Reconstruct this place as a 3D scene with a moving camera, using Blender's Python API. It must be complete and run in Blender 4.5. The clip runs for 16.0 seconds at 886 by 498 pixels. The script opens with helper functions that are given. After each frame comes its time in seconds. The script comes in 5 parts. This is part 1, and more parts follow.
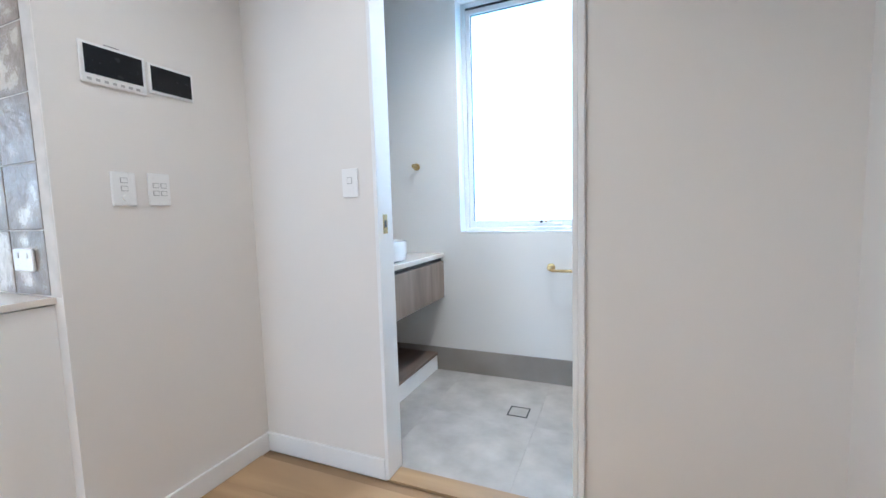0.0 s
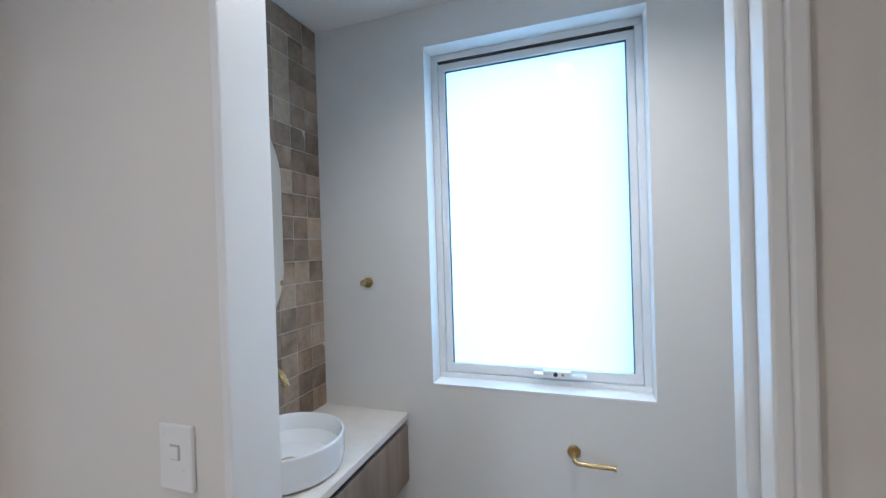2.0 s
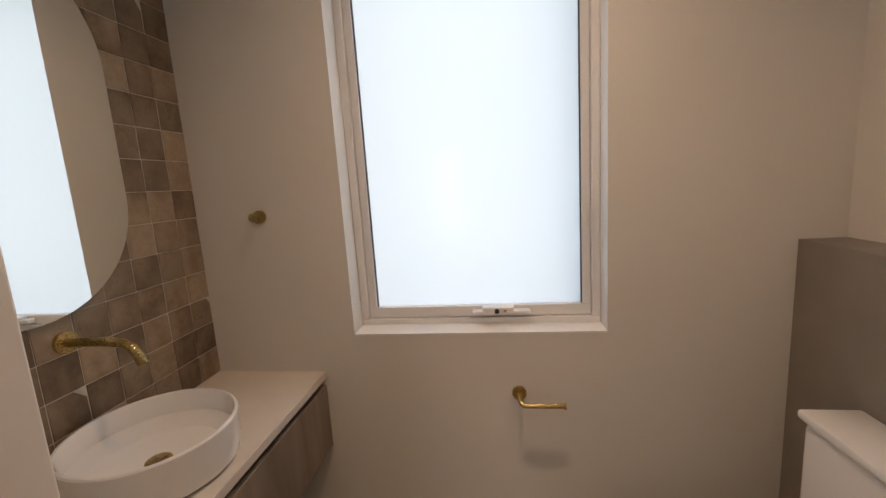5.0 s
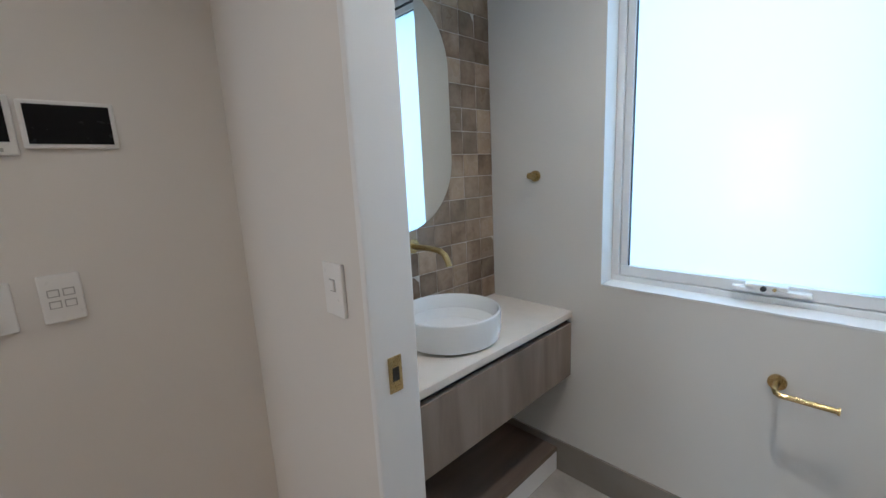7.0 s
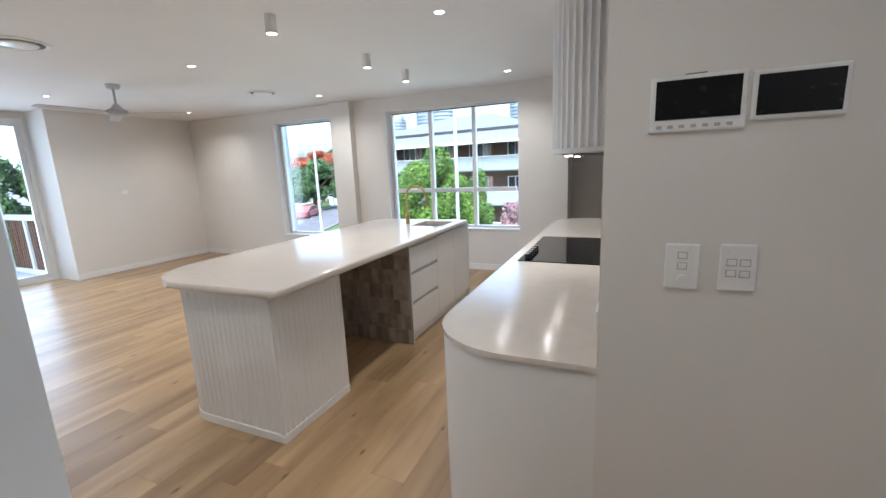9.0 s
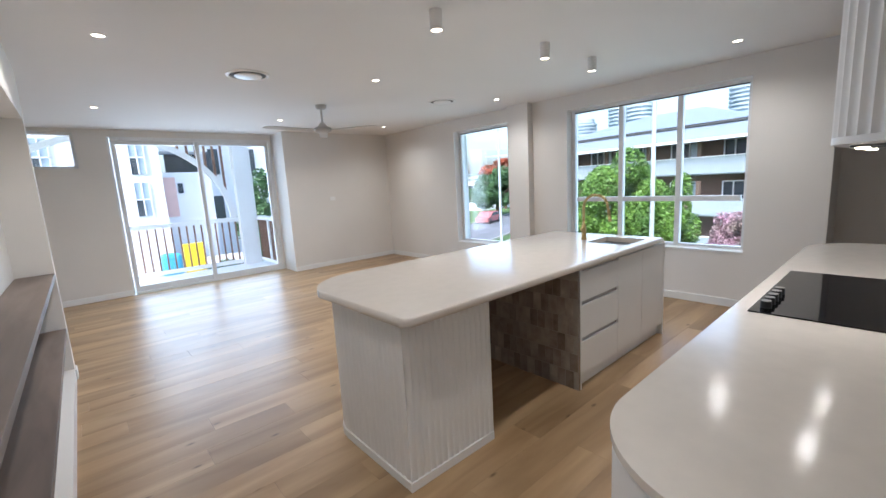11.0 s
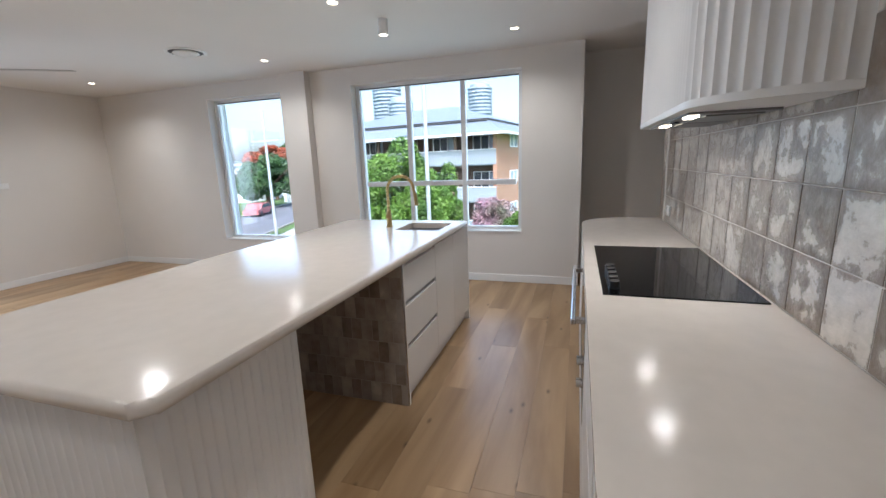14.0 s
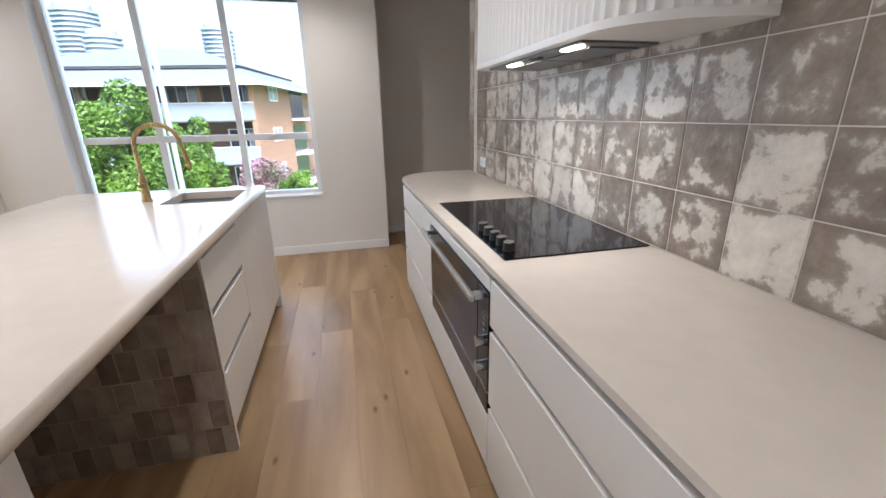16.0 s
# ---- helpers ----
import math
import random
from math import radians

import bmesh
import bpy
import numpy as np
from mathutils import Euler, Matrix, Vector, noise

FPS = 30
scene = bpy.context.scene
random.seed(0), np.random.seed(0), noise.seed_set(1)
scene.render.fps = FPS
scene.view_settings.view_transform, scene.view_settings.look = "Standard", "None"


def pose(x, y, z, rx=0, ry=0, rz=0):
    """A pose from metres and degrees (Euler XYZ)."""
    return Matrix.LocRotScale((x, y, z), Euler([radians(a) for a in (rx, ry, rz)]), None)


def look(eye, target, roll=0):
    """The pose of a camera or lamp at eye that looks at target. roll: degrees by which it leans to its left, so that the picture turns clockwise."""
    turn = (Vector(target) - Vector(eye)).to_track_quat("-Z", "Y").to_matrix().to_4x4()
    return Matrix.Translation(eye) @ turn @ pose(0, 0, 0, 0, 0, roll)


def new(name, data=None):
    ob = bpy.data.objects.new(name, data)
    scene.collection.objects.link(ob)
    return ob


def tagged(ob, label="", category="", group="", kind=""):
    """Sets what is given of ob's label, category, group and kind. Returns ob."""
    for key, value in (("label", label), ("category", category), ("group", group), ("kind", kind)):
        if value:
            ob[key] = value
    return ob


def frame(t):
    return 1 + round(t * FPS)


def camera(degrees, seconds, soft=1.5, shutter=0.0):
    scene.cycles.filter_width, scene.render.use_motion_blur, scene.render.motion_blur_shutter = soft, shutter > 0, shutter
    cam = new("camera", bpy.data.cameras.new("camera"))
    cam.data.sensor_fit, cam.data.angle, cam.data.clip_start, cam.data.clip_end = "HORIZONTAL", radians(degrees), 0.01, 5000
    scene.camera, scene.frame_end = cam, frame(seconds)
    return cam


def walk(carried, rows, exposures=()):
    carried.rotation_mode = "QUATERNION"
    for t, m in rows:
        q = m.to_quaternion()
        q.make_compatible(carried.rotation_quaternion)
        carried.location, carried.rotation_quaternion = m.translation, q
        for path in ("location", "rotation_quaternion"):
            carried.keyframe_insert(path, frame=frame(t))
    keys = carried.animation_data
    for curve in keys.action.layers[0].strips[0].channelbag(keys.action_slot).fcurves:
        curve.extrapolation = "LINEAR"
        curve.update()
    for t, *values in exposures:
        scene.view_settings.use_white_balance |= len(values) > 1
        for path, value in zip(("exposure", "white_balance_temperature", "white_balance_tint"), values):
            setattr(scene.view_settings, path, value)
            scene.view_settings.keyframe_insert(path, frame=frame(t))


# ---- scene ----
cam = camera(94.3, 16.0)
PATH = [
    (0, (0.773, 0.624, 1.131), (-0.009, 2.457, 0.956), -1.7),
    (0.5, (0.688, 0.851, 1.279), (-0.137, 2.666, 1.11), -1.6),
    (1, (0.601, 1.093, 1.408), (-0.197, 2.921, 1.27), -2.0),
    (1.5, (0.534, 1.314, 1.538), (-0.179, 3.181, 1.463), -1.7),
    (2, (0.45, 1.524, 1.624), (-0.203, 3.415, 1.612), -1.8),
    (2.5, (0.389, 1.74, 1.71), (-0.227, 3.642, 1.748), -1.7),
    (3, (0.347, 1.874, 1.768), (-0.243, 3.779, 1.909), -2.0),
    (3.5, (0.325, 1.912, 1.794), (-0.269, 3.803, 2.057), -1.6),
    (4, (0.334, 1.916, 1.785), (-0.153, 3.853, 1.873), -2.7),
    (4.5, (0.361, 1.88, 1.65), (0.009, 3.844, 1.506), -3.0),
    (4.7, (0.33, 1.865, 1.581), (0.07, 3.832, 1.33), -3.4),
    (6.8, (0.502, 1.692, 1.485), (-0.691, 3.241, 1.062), -3.6),
    (7, (0.537, 1.636, 1.503), (-0.884, 2.993, 1.132), -2.8),
    (7.5, (0.599, 1.581, 1.517), (-1.235, 2.309, 1.196), -1.9),
    (8, (0.609, 1.57, 1.529), (-1.355, 1.663, 1.164), -2.0),
    (8.5, (0.546, 1.48, 1.53), (-1.368, 1.052, 1.14), -2.3),
    (9, (0.395, 1.368, 1.521), (-1.398, 0.571, 1.132), -2.4),
    (9.5, (0.183, 1.331, 1.512), (-1.456, 0.242, 1.154), -2.3),
    (10, (0.048, 1.285, 1.517), (-1.41, -0.046, 1.193), -2.2),
    (10.2, (0.003, 1.25, 1.513), (-1.377, -0.163, 1.199), -2.3),
    (12.3, (-0.207, 1.113, 1.526), (-1.478, -0.398, 1.208), -3.5),
    (12.5, (-0.234, 1.083, 1.491), (-1.614, -0.329, 1.168), -3.3),
    (13, (-0.306, 0.938, 1.455), (-1.916, -0.192, 1.096), -2.8),
    (13.5, (-0.454, 0.808, 1.432), (-2.215, -0.059, 1.046), -2.3),
    (14, (-0.542, 0.647, 1.429), (-2.4, 0.033, 1.017), -2.1),
    (14.5, (-0.636, 0.505, 1.419), (-2.549, 0.142, 0.964), -2.0),
    (15, (-0.769, 0.427, 1.396), (-2.699, 0.335, 0.878), -1.9),
    (15.5, (-0.869, 0.294, 1.36), (-2.774, 0.474, 0.776), -1.3),
    (16, (-0.997, 0.272, 1.361), (-2.847, 0.706, 0.738), -1.0),
]
EXPO = [(0.0, 2.88, 5050, 7), (1.0, 2.55, 5050, 8), (1.8, 2.1, 5250, 9), (2.5, 1.65, 5800, 11), (3.2, 0.95, 9800, 35), (4.7, 0.95, 9800, 33),
        (6.6, 1.65, 5500, 8), (7.5, 1.7, 5850, 10), (8.5, 1.9, 5450, 8), (10.0, 1.95, 5400, 9), (12.5, 1.35, 5450, 9), (14.0, 1.65, 5450, 10), (16.0, 1.95, 5650, 12)]
walk(cam, [(t, look(eye, target, roll)) for t, eye, target, roll in PATH], EXPO)

# ---- world and large lights ----
world = bpy.data.worlds.new("sky")
scene.world = world
world.use_nodes = True
wn = world.node_tree
sky = wn.nodes.new("ShaderNodeTexSky")
sky.sky_type, sky.sun_disc = "NISHITA", False
sky.sun_elevation, sky.sun_rotation = radians(50), radians(68)
sky.air_density, sky.dust_density = 1.0, 4.0
wn.nodes["Background"].inputs["Strength"].default_value = 0.15
wn.links.new(sky.outputs[0], wn.nodes["Background"].inputs["Color"])

sun_data = bpy.data.lights.new("sun", "SUN")
sun_data.energy, sun_data.angle, sun_data.color = 1.4, radians(14), (1.0, 0.96, 0.9)
sun = new("sun", sun_data)
sun.matrix_world = look((25, 10, 32), (0, 0, 0))


def area_lamp(name, eye, target, w, h, watts, colour=(0.74, 0.88, 1.0)):
    d = bpy.data.lights.new(name, "AREA")
    d.shape, d.size, d.size_y, d.energy, d.color = "RECTANGLE", w, h, watts, colour
    ob = new(name, d)
    ob.matrix_world = look(eye, target)
    return ob


WX = -5.30      # inner face of the kitchen window wall
TY = 1.315      # face of the splashback wall
CZ = 2.60       # living ceiling
BZ = 2.715      # powder room ceiling
BY = 3.285      # powder room window wall
DX = -0.80      # intercom wall face
area_lamp("skylight_kitchen", (WX - 0.26, -1.0, 1.5), (0, -1.0, 1.5), 2.4, 2.1, 8)
area_lamp("skylight_corner", (WX - 0.26, -3.56, 1.41), (0, -3.56, 1.41), 1.75, 2.2, 6)
area_lamp("skylight_slider", (-1.8, -7.26, 1.25), (-1.8, 0, 1.25), 2.8, 2.7, 26)
area_lamp("skylight_powder", (0.235, BY + 0.42, 1.77), (0.235, 0, 1.7), 1.05, 1.75, 7, (0.84, 0.94, 1.0))


# ---- materials ----
def mat(name, c, rough=0.5, metal=0.0, var=0.06, scale=4.0, fine=60.0, bump=0.05, rvar=0.08, random_amount=0.0, c2=None, spec=0.5, coat=0.0):
    m = bpy.data.materials.new(name)
    m.use_nodes = True
    nt = m.node_tree
    b = nt.nodes["Principled BSDF"]
    b.inputs["Metallic"].default_value = metal
    b.inputs["Specular IOR Level"].default_value = spec
    b.inputs["Coat Weight"].default_value = coat
    tc = nt.nodes.new("ShaderNodeTexCoord")
    n1 = nt.nodes.new("ShaderNodeTexNoise")
    n1.inputs["Scale"].default_value, n1.inputs["Detail"].default_value = scale, 5
    n2 = nt.nodes.new("ShaderNodeTexNoise")
    n2.inputs["Scale"].default_value, n2.inputs["Detail"].default_value = fine, 3
    nt.links.new(tc.outputs["Object"], n1.inputs["Vector"])
    nt.links.new(tc.outputs["Object"], n2.inputs["Vector"])
    mix = nt.nodes.new("ShaderNodeMix")
    mix.data_type = "RGBA"
    lo = c2 or tuple(v * (1 - var) for v in c)
    hi = c if c2 else tuple(min(1, v * (1 + var)) for v in c)
    mix.inputs["A"].default_value, mix.inputs["B"].default_value = (*lo, 1), (*hi, 1)
    ramp = nt.nodes.new("ShaderNodeMapRange")
    ramp.inputs["From Min"].default_value, ramp.inputs["From Max"].default_value = 0.3, 0.7
    nt.links.new(n1.outputs["Fac"], ramp.inputs["Value"])
    nt.links.new(ramp.outputs["Result"], mix.inputs["Factor"])
    out = mix.outputs["Result"]
    if random_amount:
        info = nt.nodes.new("ShaderNodeObjectInfo")
        hs = nt.nodes.new("ShaderNodeHueSaturation")
        mr = nt.nodes.new("ShaderNodeMapRange")
        mr.inputs["To Min"].default_value, mr.inputs["To Max"].default_value = 1 - random_amount, 1 + random_amount
        nt.links.new(info.outputs["Random"], mr.inputs["Value"])
        nt.links.new(mr.outputs["Result"], hs.inputs["Value"])
        nt.links.new(out, hs.inputs["Color"])
        out = hs.outputs["Color"]
    nt.links.new(out, b.inputs["Base Color"])
    rr = nt.nodes.new("ShaderNodeMapRange")
    rr.inputs["To Min"].default_value, rr.inputs["To Max"].default_value = max(0, rough - rvar), min(1, rough + rvar)
    nt.links.new(n2.outputs["Fac"], rr.inputs["Value"])
    nt.links.new(rr.outputs["Result"], b.inputs["Roughness"])
    if bump:
        bp = nt.nodes.new("ShaderNodeBump")
        bp.inputs["Strength"].default_value, bp.inputs["Distance"].default_value = bump, 0.01
        nt.links.new(n2.outputs["Fac"], bp.inputs["Height"])
        nt.links.new(bp.outputs["Normal"], b.inputs["Normal"])
    return m


def emitter(name, c, strength):
    m = mat(name, c)
    b = m.node_tree.nodes["Principled BSDF"]
    b.inputs["Emission Color"].default_value, b.inputs["Emission Strength"].default_value = (*c, 1), strength
    return m


def wood(name, lo, hi, rough, stretch=(1.2, 14, 14), random_amount=0.12, knots=0.0, bump=0.06):
    """Grain along x, shifted from piece to piece."""
    m = bpy.data.materials.new(name)
    m.use_nodes = True
    nt = m.node_tree
    b = nt.nodes["Principled BSDF"]
    tc, info = nt.nodes.new("ShaderNodeTexCoord"), nt.nodes.new("ShaderNodeObjectInfo")
    mul = nt.nodes.new("ShaderNodeMath")
    mul.operation = "MULTIPLY"
    mul.inputs[1].default_value = 37.0
    nt.links.new(info.outputs["Random"], mul.inputs[0])
    add = nt.nodes.new("ShaderNodeVectorMath")
    nt.links.new(tc.outputs["Object"], add.inputs[0])
    nt.links.new(mul.outputs[0], add.inputs[1])
    mp = nt.nodes.new("ShaderNodeMapping")
    mp.inputs["Scale"].default_value = stretch
    nt.links.new(add.outputs[0], mp.inputs["Vector"])
    n1 = nt.nodes.new("ShaderNodeTexNoise")
    n1.inputs["Scale"].default_value, n1.inputs["Detail"].default_value, n1.inputs["Distortion"].default_value = 1.0, 7, 0.6
    nt.links.new(mp.outputs[0], n1.inputs["Vector"])
    ramp = nt.nodes.new("ShaderNodeValToRGB")
    ramp.color_ramp.elements[0].position, ramp.color_ramp.elements[0].color = 0.32, (*lo, 1)
    ramp.color_ramp.elements[1].position, ramp.color_ramp.elements[1].color = 0.68, (*hi, 1)
    nt.links.new(n1.outputs["Fac"], ramp.inputs["Fac"])
    out = ramp.outputs["Color"]
    if knots:
        mp2 = nt.nodes.new("ShaderNodeMapping")
        mp2.inputs["Scale"].default_value = (1.15, 2.6, 2.6)
        nt.links.new(add.outputs[0], mp2.inputs["Vector"])
        vo = nt.nodes.new("ShaderNodeTexVoronoi")
        vo.voronoi_dimensions = "2D"
        vo.inputs["Scale"].default_value = 1.0
        nt.links.new(mp2.outputs[0], vo.inputs["Vector"])
        kr = nt.nodes.new("ShaderNodeMapRange")
        kr.inputs["From Min"].default_value, kr.inputs["From Max"].default_value = 0.004, 0.042
        kr.inputs["To Min"].default_value, kr.inputs["To Max"].default_value = knots, 0.0
        nt.links.new(vo.outputs["Distance"], kr.inputs["Value"])
        kx = nt.nodes.new("ShaderNodeMix")
        kx.data_type = "RGBA"
        kx.inputs["B"].default_value = (lo[0] * 0.3, lo[1] * 0.26, lo[2] * 0.22, 1)
        nt.links.new(kr.outputs["Result"], kx.inputs["Factor"])
        nt.links.new(out, kx.inputs["A"])
        out = kx.outputs["Result"]
    hs = nt.nodes.new("ShaderNodeHueSaturation")
    mr = nt.nodes.new("ShaderNodeMapRange")
    mr.inputs["To Min"].default_value, mr.inputs["To Max"].default_value = 1 - random_amount, 1 + random_amount
    nt.links.new(info.outputs["Random"], mr.inputs["Value"])
    nt.links.new(mr.outputs["Result"], hs.inputs["Value"])
    nt.links.new(out, hs.inputs["Color"])
    nt.links.new(hs.outputs["Color"], b.inputs["Base Color"])
    b.inputs["Roughness"].default_value = rough
    bp = nt.nodes.new("ShaderNodeBump")
    bp.inputs["Strength"].default_value, bp.inputs["Distance"].default_value = bump, 0.01
    nt.links.new(n1.outputs["Fac"], bp.inputs["Height"])
    nt.links.new(bp.outputs["Normal"], b.inputs["Normal"])
    return m


def glazed(name, lo, hi, rough, spread=5.0, random_amount=0.18, bump=0.35, sharp=0.12, value_shift=0.0, rim="Y", rim_depth=0.03, matt=0.1, relief=1.8):
    """Hand-made glaze: patches of two colours, different on each tile, a wavy glossy face."""
    m = bpy.data.materials.new(name)
    m.use_nodes = True
    nt = m.node_tree
    b = nt.nodes["Principled BSDF"]
    tc, info = nt.nodes.new("ShaderNodeTexCoord"), nt.nodes.new("ShaderNodeObjectInfo")
    mul = nt.nodes.new("ShaderNodeMath")
    mul.operation = "MULTIPLY"
    mul.inputs[1].default_value = 91.0
    nt.links.new(info.outputs["Random"], mul.inputs[0])
    add = nt.nodes.new("ShaderNodeVectorMath")
    nt.links.new(tc.outputs["Object"], add.inputs[0])
    nt.links.new(mul.outputs[0], add.inputs[1])
    n1 = nt.nodes.new("ShaderNodeTexNoise")
    n1.inputs["Scale"].default_value, n1.inputs["Detail"].default_value, n1.inputs["Distortion"].default_value = spread, 9, 0.15
    n1.inputs["Roughness"].default_value = 0.62
    nt.links.new(add.outputs[0], n1.inputs["Vector"])
    sh = nt.nodes.new("ShaderNodeMath")
    sh.operation = "MULTIPLY_ADD"
    sh.inputs[1].default_value, sh.inputs[2].default_value = 0.22, -0.11 + value_shift
    fr = nt.nodes.new("ShaderNodeMath")
    fr.operation = "FRACT"
    nt.links.new(mul.outputs[0], fr.inputs[0])
    nt.links.new(fr.outputs[0], sh.inputs[0])
    sm = nt.nodes.new("ShaderNodeMath")
    nt.links.new(n1.outputs["Fac"], sm.inputs[0])
    nt.links.new(sh.outputs[0], sm.inputs[1])
    # the glaze leans to its darker colour towards the tile's rim
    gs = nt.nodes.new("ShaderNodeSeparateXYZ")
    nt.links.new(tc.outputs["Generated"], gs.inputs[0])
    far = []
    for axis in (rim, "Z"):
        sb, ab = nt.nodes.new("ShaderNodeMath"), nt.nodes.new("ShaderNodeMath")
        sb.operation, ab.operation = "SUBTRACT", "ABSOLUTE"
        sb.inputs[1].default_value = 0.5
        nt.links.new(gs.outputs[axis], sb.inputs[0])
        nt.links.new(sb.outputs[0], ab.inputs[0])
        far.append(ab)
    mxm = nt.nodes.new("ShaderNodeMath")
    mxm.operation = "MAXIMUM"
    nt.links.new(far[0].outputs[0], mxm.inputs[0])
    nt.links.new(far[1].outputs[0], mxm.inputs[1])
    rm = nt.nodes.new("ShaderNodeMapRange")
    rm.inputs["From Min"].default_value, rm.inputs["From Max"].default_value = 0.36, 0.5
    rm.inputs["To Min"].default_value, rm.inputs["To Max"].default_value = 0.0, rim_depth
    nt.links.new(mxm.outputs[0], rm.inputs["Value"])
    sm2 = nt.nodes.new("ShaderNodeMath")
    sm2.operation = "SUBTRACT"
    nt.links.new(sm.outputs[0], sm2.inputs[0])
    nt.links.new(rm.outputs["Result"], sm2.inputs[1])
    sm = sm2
    ramp = nt.nodes.new("ShaderNodeValToRGB")
    ramp.color_ramp.elements[0].position, ramp.color_ramp.elements[0].color = 0.5 - sharp / 2, (*lo, 1)
    ramp.color_ramp.elements[1].position, ramp.color_ramp.elements[1].color = 0.5 + sharp / 2, (*hi, 1)
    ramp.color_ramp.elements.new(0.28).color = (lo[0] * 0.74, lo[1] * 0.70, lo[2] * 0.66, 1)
    ramp.color_ramp.elements.new(0.74).color = (min(0.8, hi[0] * 1.18), min(0.8, hi[1] * 1.18), min(0.8, hi[2] * 1.18), 1)
    nt.links.new(sm.outputs[0], ramp.inputs["Fac"])
    hs = nt.nodes.new("ShaderNodeHueSaturation")
    mr = nt.nodes.new("ShaderNodeMapRange")
    mr.inputs["To Min"].default_value, mr.inputs["To Max"].default_value = 1 - random_amount, 1 + random_amount
    nt.links.new(info.outputs["Random"], mr.inputs["Value"])
    nt.links.new(mr.outputs["Result"], hs.inputs["Value"])
    nt.links.new(ramp.outputs["Color"], hs.inputs["Color"])
    nt.links.new(hs.outputs["Color"], b.inputs["Base Color"])
    gr = nt.nodes.new("ShaderNodeMapRange")
    gr.inputs["From Min"].default_value, gr.inputs["From Max"].default_value = 0.5 - sharp / 2, 0.5 + sharp / 2
    gr.inputs["To Min"].default_value, gr.inputs["To Max"].default_value = rough + matt, rough
    nt.links.new(sm.outputs[0], gr.inputs["Value"])
    nt.links.new(gr.outputs["Result"], b.inputs["Roughness"])
    n2 = nt.nodes.new("ShaderNodeTexNoise")
    n2.inputs["Scale"].default_value, n2.inputs["Detail"].default_value = spread * relief, 5
    nt.links.new(add.outputs[0], n2.inputs["Vector"])
    bp = nt.nodes.new("ShaderNodeBump")
    bp.inputs["Strength"].default_value, bp.inputs["Distance"].default_value = bump, 0.01
    nt.links.new(n2.outputs["Fac"], bp.inputs["Height"])
    nt.links.new(bp.outputs["Normal"], b.inputs["Normal"])
    return m


def glass(name, tint=(1, 1, 1), rough=0.0):
    m = bpy.data.materials.new(name)
    m.use_nodes = True
    nt = m.node_tree
    b = nt.nodes["Principled BSDF"]
    tr, gl, mx = nt.nodes.new("ShaderNodeBsdfTransparent"), nt.nodes.new("ShaderNodeBsdfGlossy"), nt.nodes.new("ShaderNodeMixShader")
    tr.inputs["Color"].default_value = (*tint, 1)
    gl.inputs["Roughness"].default_value = rough
    fr = nt.nodes.new("ShaderNodeFresnel")
    fr.inputs["IOR"].default_value = 1.35
    nt.links.new(fr.outputs[0], mx.inputs[0])
    nt.links.new(tr.outputs[0], mx.inputs[1])
    nt.links.new(gl.outputs[0], mx.inputs[2])
    nt.links.new(mx.outputs[0], nt.nodes["Material Output"].inputs["Surface"])
    nt.nodes.remove(b)
    return m


def frosted(name):
    m = bpy.data.materials.new(name)
    m.use_nodes = True
    nt = m.node_tree
    nt.nodes.remove(nt.nodes["Principled BSDF"])
    tl, gl, mx = nt.nodes.new("ShaderNodeBsdfTranslucent"), nt.nodes.new("ShaderNodeBsdfGlossy"), nt.nodes.new("ShaderNodeMixShader")
    tl.inputs["Color"].default_value = (0.50, 0.60, 0.685, 1)
    gl.inputs["Roughness"].default_value = 0.05
    mx.inputs[0].default_value = 0.03
    nt.links.new(tl.outputs[0], mx.inputs[1])
    nt.links.new(gl.outputs[0], mx.inputs[2])
    nt.links.new(mx.outputs[0], nt.nodes["Material Output"].inputs["Surface"])
    return m


M_WALL = mat("warm_white_paint", (0.76, 0.725, 0.68), 0.75, var=0.02, scale=1.5, fine=220, bump=0.02)
M_BATHWALL = mat("powder_white_paint", (0.74, 0.72, 0.685), 0.7, var=0.02, scale=1.5, fine=220, bump=0.02)
M_CEIL = mat("ceiling_paint", (0.80, 0.775, 0.745), 0.85, var=0.015, scale=1.0, fine=200, bump=0.015)
M_TRIM = mat("gloss_white_trim", (0.82, 0.815, 0.80), 0.35, var=0.02, scale=3, fine=90, bump=0.01)
M_ALU = mat("white_powder_coat", (0.78, 0.785, 0.79), 0.35, var=0.03, scale=6, fine=120, bump=0.02)
M_SEAL = mat("black_rubber_seal", (0.03, 0.03, 0.032), 0.6)
M_STONE = mat("pale_engineered_stone", (0.70, 0.64, 0.57), 0.16, var=0.025, scale=14, fine=260, bump=0.0, rvar=0.03, spec=0.32)
M_CAB = mat("satin_white_cabinet", (0.80, 0.785, 0.76), 0.38, var=0.02, scale=3, fine=120, bump=0.01)
# Dark grey put in for shade inside gaps; also plain dark trim.
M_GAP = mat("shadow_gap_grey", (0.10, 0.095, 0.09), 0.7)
M_BRASS = mat("brushed_brass", (0.50, 0.37, 0.17), 0.28, metal=1.0, var=0.08, scale=20, fine=300, bump=0.02)
M_CHROME = mat("brushed_steel", (0.55, 0.55, 0.55), 0.25, metal=1.0, var=0.05, scale=20, fine=300, bump=0.02)
M_DARKSTEEL = mat("dark_brushed_steel", (0.20, 0.20, 0.20), 0.35, metal=0.8, var=0.05, scale=20, fine=300, bump=0.02)
M_BLACKGLASS = mat("black_glass", (0.006, 0.006, 0.007), 0.05, var=0.1, scale=8, bump=0.0, rvar=0.02)
